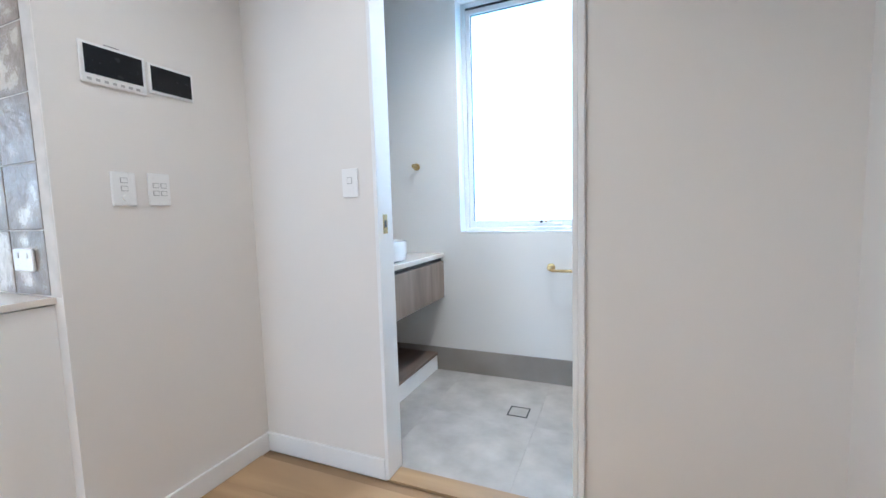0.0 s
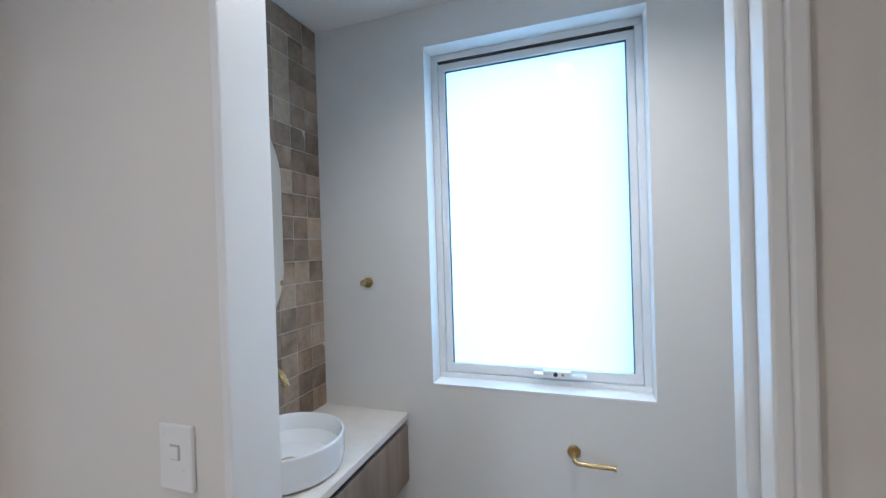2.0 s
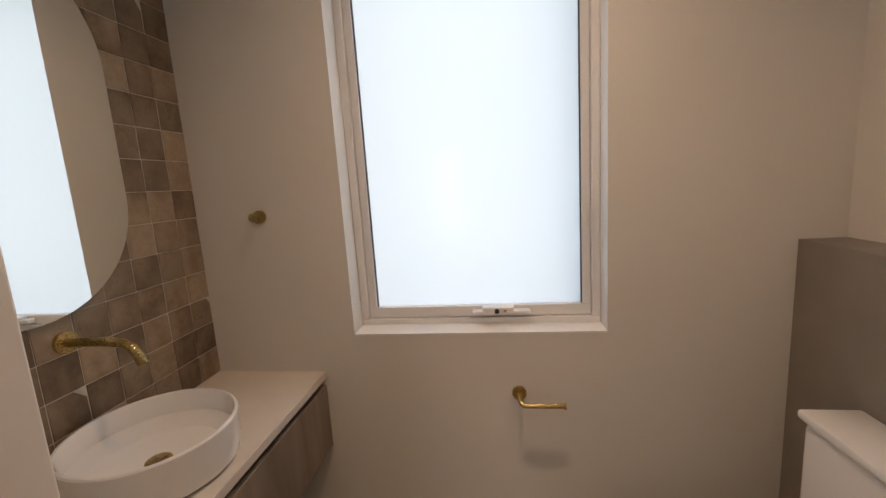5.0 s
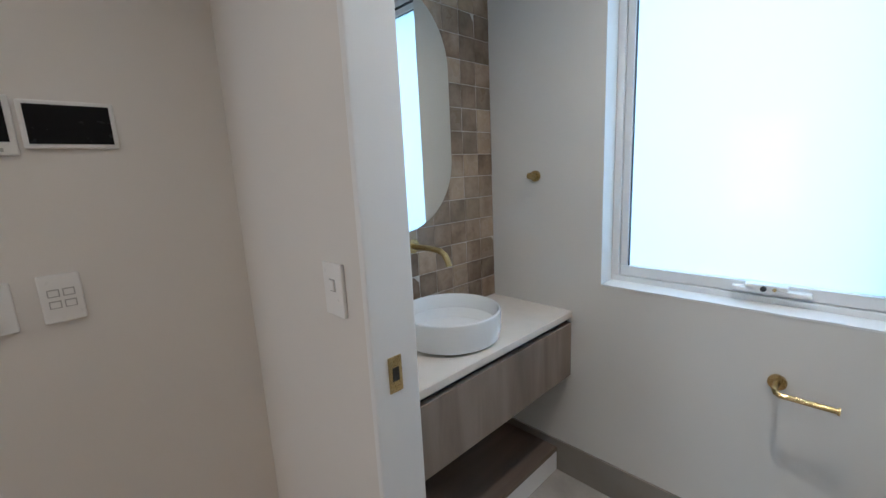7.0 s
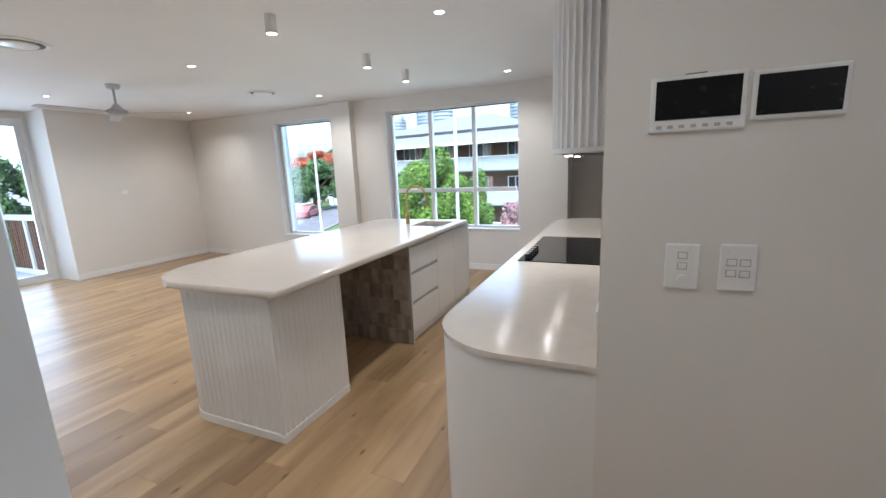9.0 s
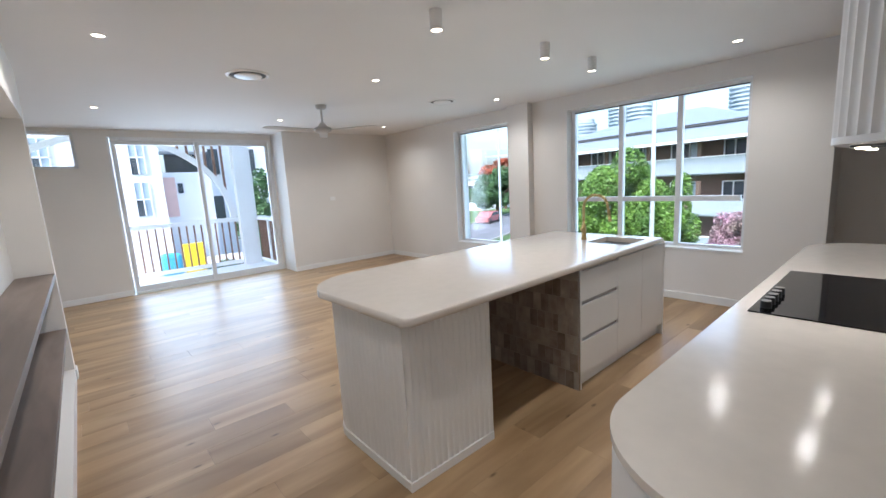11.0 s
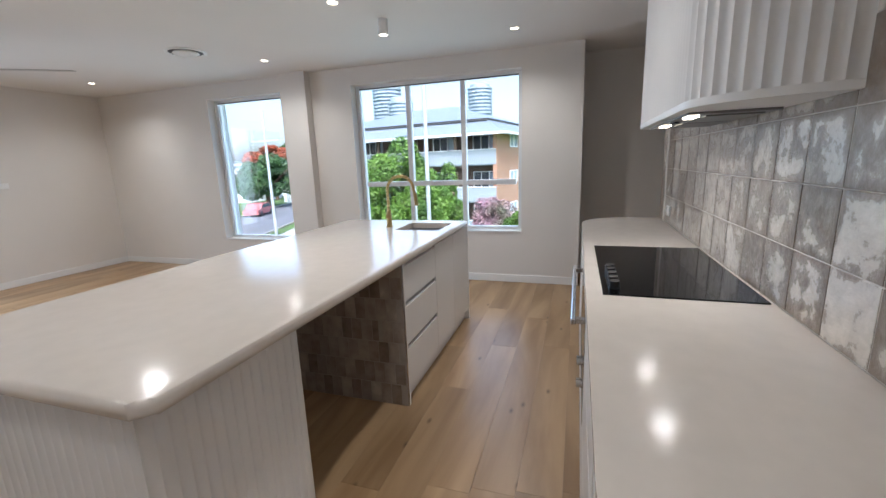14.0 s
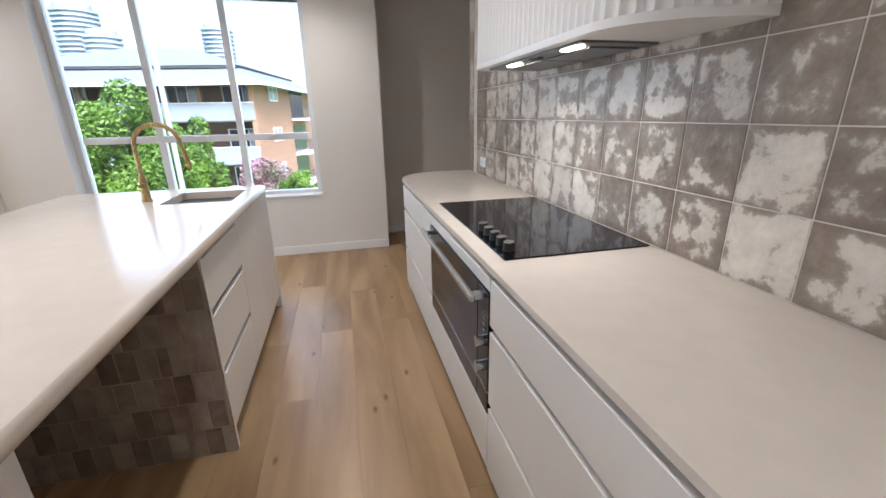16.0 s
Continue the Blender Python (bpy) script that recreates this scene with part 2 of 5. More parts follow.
M_OVENGLASS = mat("smoked_oven_glass", (0.006, 0.006, 0.007), 0.06, spec=0.2, bump=0.0, rvar=0.02)
M_SCREEN = mat("matt_black_screen", (0.008, 0.008, 0.009), 0.25, spec=0.25, bump=0.0)
M_BLACK = mat("black_plastic", (0.015, 0.015, 0.016), 0.35)
M_PLASTIC = mat("white_plastic", (0.84, 0.83, 0.81), 0.3, var=0.01, scale=5, bump=0.0)
M_PLASTICGREY = mat("grey_plastic_print", (0.45, 0.44, 0.43), 0.5)
M_CERAMIC = mat("white_ceramic", (0.86, 0.86, 0.85), 0.08, var=0.01, scale=3, bump=0.0, rvar=0.03, coat=0.4)
M_MIRROR = mat("mirror_silver", (0.86, 0.88, 0.86), 0.01, metal=1.0, var=0.0, bump=0.0, rvar=0.0)
M_OAK = wood("oak_plank", (0.26, 0.158, 0.074), (0.46, 0.312, 0.166), 0.33, stretch=(0.8, 5, 5), random_amount=0.12, knots=0.85)
M_OAKDARK = mat("plank_groove", (0.30, 0.20, 0.11), 0.8)
M_VANITY = wood("taupe_woodgrain", (0.17, 0.125, 0.095), (0.30, 0.235, 0.185), 0.5, stretch=(9, 9, 1.0), random_amount=0.05)
M_SHELFWOOD = wood("dark_taupe_board", (0.13, 0.095, 0.075), (0.20, 0.15, 0.12), 0.5, stretch=(9, 1.2, 9), random_amount=0.05)
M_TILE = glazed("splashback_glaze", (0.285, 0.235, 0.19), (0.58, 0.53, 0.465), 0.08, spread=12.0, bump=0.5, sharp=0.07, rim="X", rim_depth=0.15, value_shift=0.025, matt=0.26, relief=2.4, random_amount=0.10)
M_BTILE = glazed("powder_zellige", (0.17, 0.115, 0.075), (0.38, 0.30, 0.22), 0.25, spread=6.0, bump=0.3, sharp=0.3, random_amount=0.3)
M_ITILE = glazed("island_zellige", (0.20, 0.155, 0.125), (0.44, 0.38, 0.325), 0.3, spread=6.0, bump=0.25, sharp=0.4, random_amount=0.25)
M_GROUT = mat("grey_grout", (0.60, 0.56, 0.51), 0.9, var=0.08, scale=20)
M_GROUTDARK = mat("taupe_grout", (0.40, 0.355, 0.31), 0.9, var=0.08, scale=20)
M_BFLOOR = mat("grey_stone_tile", (0.50, 0.47, 0.425), 0.42, scale=5.0, fine=30, bump=0.03, c2=(0.33, 0.30, 0.262))
M_DADO = mat("grey_skirting_tile", (0.30, 0.27, 0.24), 0.45, scale=3, fine=30, bump=0.03, c2=(0.22, 0.195, 0.17))
M_GLASS = glass("clear_glass")
M_FROST = frosted("frosted_glass")
M_LED = emitter("warm_led", (1.0, 0.80, 0.55), 3.5)


# ---- mesh helpers ----
def box(bm, x0, x1, y0, y1, z0, z1, bevel=0.0):
    vs = [bm.verts.new((x, y, z)) for z in (z0, z1) for y in (y0, y1) for x in (x0, x1)]
    fs = [bm.faces.new([vs[i] for i in q]) for q in ((0, 2, 3, 1), (4, 5, 7, 6), (0, 1, 5, 4), (2, 6, 7, 3), (0, 4, 6, 2), (1, 3, 7, 5))]
    if bevel:
        es = {e for f in fs for e in f.edges}
        bmesh.ops.bevel(bm, geom=list(es), offset=bevel, segments=2, profile=0.5, affect="EDGES")
    return bm


def boxes(*specs, bevel=0.0):
    bm = bmesh.new()
    for s in specs:
        box(bm, *s, bevel=bevel)
    return bm


def cyl(bm, base, axis, r, length, seg=24, r2=None):
    """Cylinder or cone from base along axis."""
    a = Vector(axis).normalized()
    m = Matrix.Translation(Vector(base) + a * length / 2) @ a.to_track_quat("Z", "Y").to_matrix().to_4x4()
    bmesh.ops.create_cone(bm, cap_ends=True, segments=seg, radius1=r, radius2=r if r2 is None else r2, depth=length, matrix=m)
    return bm


def prism(bm, pts, z0, z1, bevel=0.0, seg=3):
    lo, hi = [bm.verts.new((x, y, z0)) for x, y in pts], [bm.verts.new((x, y, z1)) for x, y in pts]
    n = len(pts)
    caps = [bm.faces.new(lo[::-1]), bm.faces.new(hi)]
    for i in range(n):
        bm.faces.new((lo[i], lo[(i + 1) % n], hi[(i + 1) % n], hi[i]))
    if bevel:
        es = {e for f in caps for e in f.edges}
        bmesh.ops.bevel(bm, geom=list(es), offset=bevel, segments=seg, profile=0.5, affect="EDGES")
    bmesh.ops.recalc_face_normals(bm, faces=bm.faces)
    return bm


def lathe(bm, profile, centre, seg=40):
    """Revolve (r, z) pairs about z; open ends with r = 0 close."""
    rings = []
    for r, z in profile:
        rings.append([bm.verts.new((centre[0] + r * math.cos(2 * math.pi * i / seg), centre[1] + r * math.sin(2 * math.pi * i / seg), centre[2] + z)) for i in range(seg)] if r > 1e-6
                     else [bm.verts.new((centre[0], centre[1], centre[2] + z))] * seg)
    for a, b in zip(rings, rings[1:]):
        for i in range(seg):
            q = []
            for v in (a[i], a[(i + 1) % seg], b[(i + 1) % seg], b[i]):
                if v not in q:
                    q.append(v)
            if len(q) > 2:
                bm.faces.new(q)
    bmesh.ops.recalc_face_normals(bm, faces=bm.faces)
    return bm


def tube(bm, pts, r, seg=14):
    """A round bar along points."""
    pts = [Vector(p) for p in pts]
    rings = []
    up = Vector((0.13, 0.21, 0.97))
    for i, p in enumerate(pts):
        d = (pts[min(i + 1, len(pts) - 1)] - pts[max(i - 1, 0)]).normalized()
        if abs(d.dot(up)) > 0.95:
            up = Vector((0.97, 0.2, 0.1))
        s = d.cross(up).normalized()
        u = s.cross(d)
        rings.append([bm.verts.new(p + r * (math.cos(2 * math.pi * k / seg) * s + math.sin(2 * math.pi * k / seg) * u)) for k in range(seg)])
    for a, b in zip(rings, rings[1:]):
        for k in range(seg):
            bm.faces.new((a[k], a[(k + 1) % seg], b[(k + 1) % seg], b[k]))
    bm.faces.new(rings[0][::-1]), bm.faces.new(rings[-1])
    bmesh.ops.recalc_face_normals(bm, faces=bm.faces)
    return bm


def link(name, bm, material, smooth=False):
    me = bpy.data.meshes.new(name)
    bm.to_mesh(me)
    bm.free()
    me.materials.append(material)
    ob = new(name, me)
    if smooth:
        for p in me.polygons:
            p.use_smooth = True
        me.set_sharp_from_angle(angle=radians(35))
    return ob


def part(name, bm, material, parent, label="", smooth=False):
    ob = link(name, bm, material, smooth)
    ob.parent = parent
    ob.matrix_parent_inverse = parent.matrix_world.inverted()
    if label:
        ob["label"] = label
    return ob


def empty(name, at, label, category, group="", kind=""):
    ob = new(name)
    ob.empty_display_size = 0.1
    ob.matrix_world = Matrix.Translation(at)
    bpy.context.view_layer.update()
    return tagged(ob, label, category, group, kind)


def structure(name, bm, material, label, category, smooth=False):
    return tagged(link(name, bm, material, smooth), label, category, kind="structure")


def arc(cx, cy, rx, ry, a0, a1, n=16):
    return [(cx + rx * math.cos(radians(a0 + (a1 - a0) * i / n)), cy + ry * math.sin(radians(a0 + (a1 - a0) * i / n))) for i in range(n + 1)]


# ---- structure ----
SY, LY, EX = -6.48, -7.02, 1.37      # sofa wall, slider wall, east wall
OX = WX - 0.22                       # outer face of the window wall
# kitchen window wall with two openings
W1 = (-2.05, 0.04, 0.60, 2.40)       # y0, y1, z0, z1
W2 = (-4.33, -2.80, 0.42, 2.40)
structure("wall_west", boxes(
    (OX, WX, LY - 0.3, W2[0], -0.1, 2.9), (OX, WX, W2[0], W2[1], -0.1, W2[2]), (OX, WX, W2[0], W2[1], W2[3], 2.9),
    (OX, WX, W2[1], W1[0], -0.1, 2.9), (OX, WX, W1[0], W1[1], -0.1, W1[2]), (OX, WX, W1[0], W1[1], W1[3], 2.9),
    (OX, WX, W1[1], 0.68, -0.1, 2.9)), M_WALL, "painted plaster wall with two tall window openings", "wall")
structure("pier", boxes((WX, WX + 0.12, -3.0, -2.62, 0, CZ)), M_WALL, "square painted plaster pier between the windows", "pier")
structure("wall_passage_end", boxes((-6.1, -5.88, 0.46, 2.8, -0.1, 2.9)), M_WALL, "painted plaster wall at the end of a passage", "wall")
structure("wall_passage_side", boxes((-5.88, OX, 0.46, 0.68, -0.1, 2.9)), M_WALL, "painted plaster return beside a passage", "wall")
# Out-of-view wall added to close the passage; its real depth is unknown.
structure("wall_passage_back", boxes((-5.88, -0.92, 2.6, 2.8, -0.1, 2.9)), M_WALL, "unseen plaster wall added to close off the passage", "wall")
TX = -4.40
structure("wall_splashback", boxes((TX, DX - 0.12, TY + 0.012, TY + 0.12, -0.1, 2.9)), M_WALL, "painted plaster wall that carries the kitchen tiles", "wall")
structure("wall_intercom", boxes((DX - 0.12, DX, TY, 2.06, -0.1, 2.9)), M_WALL, "warm white painted wall with intercom and switches", "wall")
DL, DR, DH = -0.135, 0.652, 2.35
structure("wall_powder_door", boxes((DX - 0.12, DL, 2.06, 2.16, -0.1, 2.9), (DR, EX + 0.2, 2.06, 2.16, -0.1, 2.9), (DL, DR, 2.06, 2.16, DH, 2.9)), M_WALL,
          "painted wall with a tall cavity door opening", "wall")
structure("wall_powder_tile", boxes((DX - 0.13, -0.82, 2.16, BY, -0.1, 2.9)), M_BATHWALL, "powder room wall behind the zellige tiles", "wall")
B = (-0.225, 0.697, 0.99, 2.537)
structure("wall_powder_window", boxes((DX - 0.13, B[0], BY, BY + 0.2, -0.1, 2.9), (B[1], 1.7, BY, BY + 0.2, -0.1, 2.9),
          (B[0], B[1], BY, BY + 0.2, -0.1, B[2]), (B[0], B[1], BY, BY + 0.2, B[3], 2.9)), M_BATHWALL, "white painted wall with a deep window reveal", "wall")
structure("wall_powder_east", boxes((1.42, 1.62, 2.16, BY, -0.1, 2.9)), M_BATHWALL, "white painted powder room side wall", "wall")
structure("wall_sofa", boxes((OX, -3.05, SY - 0.95, SY, -0.1, 2.9)), M_WALL, "plain painted plaster wall with a small socket", "wall")
S = (-3.03, -0.57, 0.0, 2.50)
SW = (-0.20, 0.65, 2.02, 2.55)
structure("wall_slider", boxes((-3.05, S[0], LY - 0.2, LY, -0.1, 2.9), (S[0], S[1], LY - 0.2, LY, S[3], 2.9), (S[1], SW[0], LY - 0.2, LY, -0.1, 2.9),
          (SW[0], SW[1], LY - 0.2, LY, -0.1, SW[2]), (SW[0], SW[1], LY - 0.2, LY, SW[3], 2.9), (SW[1], EX, LY - 0.2, LY, -0.1, 2.9)), M_WALL,
          "painted wall with a sliding balcony door opening", "wall")
structure("wall_east", boxes((EX, EX + 0.2, LY - 0.2, 2.06, -0.1, 2.9)), M_WALL, "plain painted hallway wall", "wall")
NX = 0.12
structure("wall_niche", boxes((NX, 0.50, -3.65, -3.52, 0, CZ), (NX, 0.50, 0.30, 0.58, 0, CZ), (0.36, 0.50, -3.52, 0.30, 0, CZ), (NX, 0.36, -3.52, 0.30, 2.2, CZ),
          (NX, 0.36, -3.52, 0.30, 0, 0.10)), M_WALL, "painted dividing wall with a long recessed niche", "wall")
# Added wall, never in view, that shuts the hallway off.
structure("wall_hall_end", boxes((0.50, EX, -1.6, -1.45, -0.1, 2.9)), M_WALL, "unseen plain wall added to close the hallway", "wall")

structure("ceiling", boxes((-6.1, EX, LY - 0.2, 2.06, CZ, CZ + 0.2), (-6.1, DX - 0.13, 2.06, 2.8, CZ, CZ + 0.2)), M_CEIL, "smooth white plasterboard ceiling", "ceiling")
structure("ceiling_bulkhead", boxes((-4.98, DX - 0.0, 0.53, TY, CZ - 0.03, CZ - 0.001)), M_CEIL, "shallow dropped ceiling over the kitchen bench", "ceiling")
structure("ceiling_powder", boxes((-0.95, 1.62, 2.16, BY + 0.2, BZ, BZ + 0.2)), M_CEIL, "smooth white powder room ceiling", "ceiling")
floor = structure("floor", boxes((-6.1, EX, LY, 2.10, -0.1, -0.012), (-6.1, DX - 0.13, 2.10, 2.8, -0.1, -0.012)), M_OAKDARK, "light oak plank floor with knots", "floor")
floor_powder = structure("floor_powder", boxes((-0.82, 1.42, 2.10, BY, -0.1, -0.008)), M_BFLOOR, "grey stone-look tiled floor", "floor")

# skirtings, each a straight board with an eased top
def skirting(name, x0, x1, y0, y1, h=0.09):
    return structure(name, boxes((x0, x1, y0, y1, 0, h), bevel=0.004), M_TRIM, "white painted timber skirting board", "skirting")


skirting("baseboard_west", WX, WX + 0.013, SY + 0.013, -3.0)
skirting("baseboard_west_b", WX, WX + 0.013, -2.62, 0.68)
skirting("baseboard_sofa", WX, -3.05, SY, SY + 0.013)
skirting("baseboard_slider", S[1], 1.3, LY, LY + 0.013)
skirting("baseboard_intercom", DX, DX + 0.013, TY + 0.02, 2.047)
skirting("baseboard_switch", DX, DL, 2.047, 2.06)
skirting("baseboard_door", DR + 0.03, EX, 2.047, 2.06)
skirting("baseboard_passage", -5.88, -5.867, 0.68, 2.6)
skirting("baseboard_niche_end", NX - 0.013, NX, -3.65, -3.52)
skirting("baseboard_niche_tip", NX - 0.013, 0.50, -3.663, -3.65)
skirting("baseboard_east", EX - 0.013, EX, -1.45, 2.047)

# door lining of the cavity door, both jambs, and the closed pocket's edge
structure("trim_door_left", boxes((DL, DL + 0.018, 2.052, 2.168, 0, DH), bevel=0.003), M_TRIM, "white painted door jamb", "door jamb")
structure("trim_door_right", boxes((DR - 0.018, DR, 2.046, 2.085, 0, DH), (DR - 0.018, DR, 2.130, 2.172, 0, DH), bevel=0.003), M_TRIM, "white split door jamb with a pocket slot", "door jamb")
structure("trim_door_bead", boxes((DR, DR + 0.022, 2.044, 2.06, 0, DH), bevel=0.004), M_TRIM, "white bead beside the door opening", "door trim")
structure("trim_door_head", boxes((DL, DR, 2.052, 2.168, DH - 0.018, DH), bevel=0.003), M_TRIM, "white painted door head", "door trim")
door = empty("cavity_door", (DR, 2.108, 0), "white flush cavity door slid open into the wall", "door", kind="structure")
part("door_leaf", boxes((DR - 0.006, DR + 0.05, 2.090, 2.126, 0.01, DH - 0.02), bevel=0.002), M_TRIM, door)
strike = empty("strike_plate", (DL + 0.018, 2.108, 1.09), "small brass strike plate on the door jamb", "strike plate")
part("plate", boxes((DL + 0.018, DL + 0.0205, 2.088, 2.122, 1.052, 1.132), bevel=0.001), M_BRASS, strike)
part("slot", boxes((DL + 0.0206, DL + 0.022, 2.097, 2.113, 1.078, 1.108)), M_BLACK, strike, "dark latch slot")
part("screw", cyl(bmesh.new(), (DL + 0.0205, 2.105, 1.120), (1, 0, 0), 0.004, 0.001, 10), M_BRASS, strike)
part("screw", cyl(bmesh.new(), (DL + 0.0205, 2.105, 1.064), (1, 0, 0), 0.004, 0.001, 10), M_BRASS, strike)


# ---- windows ----
def window_x(name, y0, y1, z0, z1, mullions, transom, label):
    """An aluminium window in the west wall, set to the outside of its reveal."""
    w = empty(name, (WX - 0.12, (y0 + y1) / 2, z0), label, "window", kind="structure")
    xa, xb, f = WX - 0.20, WX - 0.13, 0.05
    part("window_frame", boxes((xa, xb, y0, y1, z0, z0 + f), (xa, xb, y0, y1, z1 - f, z1), (xa, xb, y0, y0 + f, z0 + f, z1 - f), (xa, xb, y1 - f, y1, z0 + f, z1 - f)), M_ALU, w)
    part("window_sill", boxes((WX - 0.13, WX + 0.012, y0 + 0.001, y1 - 0.001, z0 + 0.001, z0 + 0.018), bevel=0.003), M_TRIM, w)
    ys = [y0 + f] + mullions + [y1 - f]
    for m in mullions:
        part("mullion", boxes((xa, xb + 0.004, m - 0.028, m + 0.028, z0 + f, z1 - f), bevel=0.003), M_ALU, w)
    zs = [z0 + f] + ([transom] if transom else []) + [z1 - f]
    for a, b in zip(ys, ys[1:]):
        if transom:
            part("transom", boxes((xa + 0.002, xb + 0.002, a + 0.03, b - 0.03, transom - 0.03, transom + 0.03), bevel=0.003), M_ALU, w)
            part("winder", boxes((xb + 0.002, xb + 0.022, (a + b) / 2 - 0.06, (a + b) / 2 + 0.06, transom + 0.005, transom + 0.022), bevel=0.004), M_ALU, w, "small white winder catch")
        for c, d in zip(zs, zs[1:]):
            p = part("pane", boxes((xa + 0.03, xa + 0.036, a, b, c, d)), M_GLASS, w)
            p.visible_shadow = False
    part("head_seal", boxes((xb, xb + 0.002, y0 + f, y1 - f, z1 - f - 0.001, z1 - f + 0.012)), M_SEAL, w, "dark seal along the head")
    return w


window_x("window_1", *W1, [-1.35, -0.66], 1.18, "white aluminium window of six panes over the kitchen")
window_x("window_2", *W2, [], None, "tall fixed white aluminium window beside the pier")

pw = empty("window_3", (0.235, BY + 0.1, B[2]), "frosted awning window in a white frame, closed", "window", kind="structure")
x0, x1, z0, z1 = B
ya, yb = BY + 0.10, BY + 0.17
part("window_frame", boxes((x0, x1, ya, yb, z0, z0 + 0.03), (x0, x1, ya, yb, z1 - 0.03, z1), (x0, x0 + 0.03, ya, yb, z0 + 0.03, z1 - 0.03), (x1 - 0.03, x1, ya, yb, z0 + 0.03, z1 - 0.03), bevel=0.003), M_ALU, pw)
part("sash", boxes((x0 + 0.032, x1 - 0.032, ya + 0.012, yb - 0.01, z0 + 0.032, z0 + 0.075), (x0 + 0.032, x1 - 0.032, ya + 0.012, yb - 0.01, z1 - 0.075, z1 - 0.04),
                   (x0 + 0.032, x0 + 0.062, ya + 0.012, yb - 0.01, z0 + 0.075, z1 - 0.075), (x1 - 0.062, x1 - 0.032, ya + 0.012, yb - 0.01, z0 + 0.075, z1 - 0.075), bevel=0.003), M_ALU, pw)
part("bead", boxes((x0 + 0.062, x0 + 0.066, ya + 0.02, ya + 0.03, z0 + 0.075, z1 - 0.075), (x1 - 0.066, x1 - 0.062, ya + 0.02, ya + 0.03, z0 + 0.075, z1 - 0.075),
                   (x0 + 0.062, x1 - 0.062, ya + 0.02, ya + 0.03, z1 - 0.079, z1 - 0.075)), M_SEAL, pw, "thin black glazing bead")
part("head_gap", boxes((x0 + 0.032, x1 - 0.032, ya + 0.004, ya + 0.02, z1 - 0.040, z1 - 0.030)), M_SEAL, pw, "black strip above the sash")
pane = part("pane", boxes((x0 + 0.05, x1 - 0.05, ya + 0.032, ya + 0.038, z0 + 0.06, z1 - 0.06)), M_FROST, pw, "frosted glass pane")
part("window_sill", boxes((x0 + 0.001, x1 - 0.001, BY - 0.002, ya, z0 + 0.001, z0 + 0.008)), M_TRIM, pw)
win = part("winder", boxes((0.22, 0.44, ya - 0.022, ya + 0.012, z0 + 0.045, z0 + 0.062), (0.26, 0.38, ya - 0.03, ya + 0.012, z0 + 0.062, z0 + 0.078), bevel=0.005), M_PLASTIC, pw, "white chain winder")
part("knob", cyl(bmesh.new(), (0.315, ya - 0.03, z0 + 0.066), (0, -1, 0), 0.009, 0.012, 14), M_BLACK, win, "black winder knob")
part("key", cyl(bmesh.new(), (0.345, ya - 0.03, z0 + 0.066), (0, -1, 0), 0.006, 0.006, 12), M_BRASS, win, "brass key barrel")

sd = empty("sliding_door", ((S[0] + S[1]) / 2, LY - 0.1, 0), "two-panel white aluminium sliding door, slid closed", "door", kind="structure")
part("door_frame", boxes((S[0], S[0] + 0.05, LY - 0.16, LY - 0.02, 0, S[3]), (S[1] - 0.035, S[1], LY - 0.17, LY - 0.06, 0, S[3]), (S[0] + 0.05, S[1] - 0.05, LY - 0.16, LY - 0.02, S[3] - 0.05, S[3]),
                         (S[0] + 0.05, S[1] - 0.05, LY - 0.16, LY - 0.02, 0.0, 0.025)), M_ALU, sd)
mid = (S[0] + S[1]) / 2
for k, (a, b, yy) in enumerate(((S[0] + 0.05, mid + 0.04, LY - 0.07), (mid - 0.04, S[1] - 0.05, LY - 0.12))):
    leaf = part("door_leaf", boxes((a, a + 0.06, yy - 0.02, yy + 0.02, 0.025, S[3] - 0.05), (b - 0.06, b, yy - 0.02, yy + 0.02, 0.025, S[3] - 0.05),
                                   (a + 0.06, b - 0.06, yy - 0.02, yy + 0.02, 0.025, 0.11), (a + 0.06, b - 0.06, yy - 0.02, yy + 0.02, S[3] - 0.11, S[3] - 0.05)), M_ALU, sd)
    p = part("pane", boxes((a + 0.06, b - 0.06, yy - 0.003, yy + 0.003, 0.11, S[3] - 0.11)), M_GLASS, leaf)
    p.visible_shadow = False
part("handle", boxes((mid - 0.01, mid + 0.012, LY - 0.05, LY - 0.035, 0.95, 1.15), bevel=0.004), M_ALU, sd)
sw = empty("window_4", (0.2, LY - 0.1, SW[2]), "small high white window", "window", kind="structure")
part("window_frame", boxes((SW[0], SW[1], LY - 0.14, LY - 0.06, SW[2], SW[2] + 0.04), (SW[0], SW[1], LY - 0.14, LY - 0.06, SW[3] - 0.04, SW[3]), (SW[0], SW[0] + 0.04, LY - 0.14, LY - 0.06, SW[2] + 0.04, SW[3] - 0.04),
                           (SW[1] - 0.04, SW[1], LY - 0.14, LY - 0.06, SW[2] + 0.04, SW[3] - 0.04)), M_ALU, sw)
p = part("pane", boxes((SW[0] + 0.04, SW[1] - 0.04, LY - 0.105, LY - 0.099, SW[2] + 0.04, SW[3] - 0.04)), M_GLASS, sw)
p.visible_shadow = False

# ---- kitchen bench ----
BT, BF = 0.905, 0.69
bench_top_outline = [(-4.40, TY)] + arc(-4.05, 1.04, 0.35, 0.35, 180, 270)[0:] + arc(-1.16, 1.01, 0.32, 0.32, 270, 360) + [(-0.84, TY)]
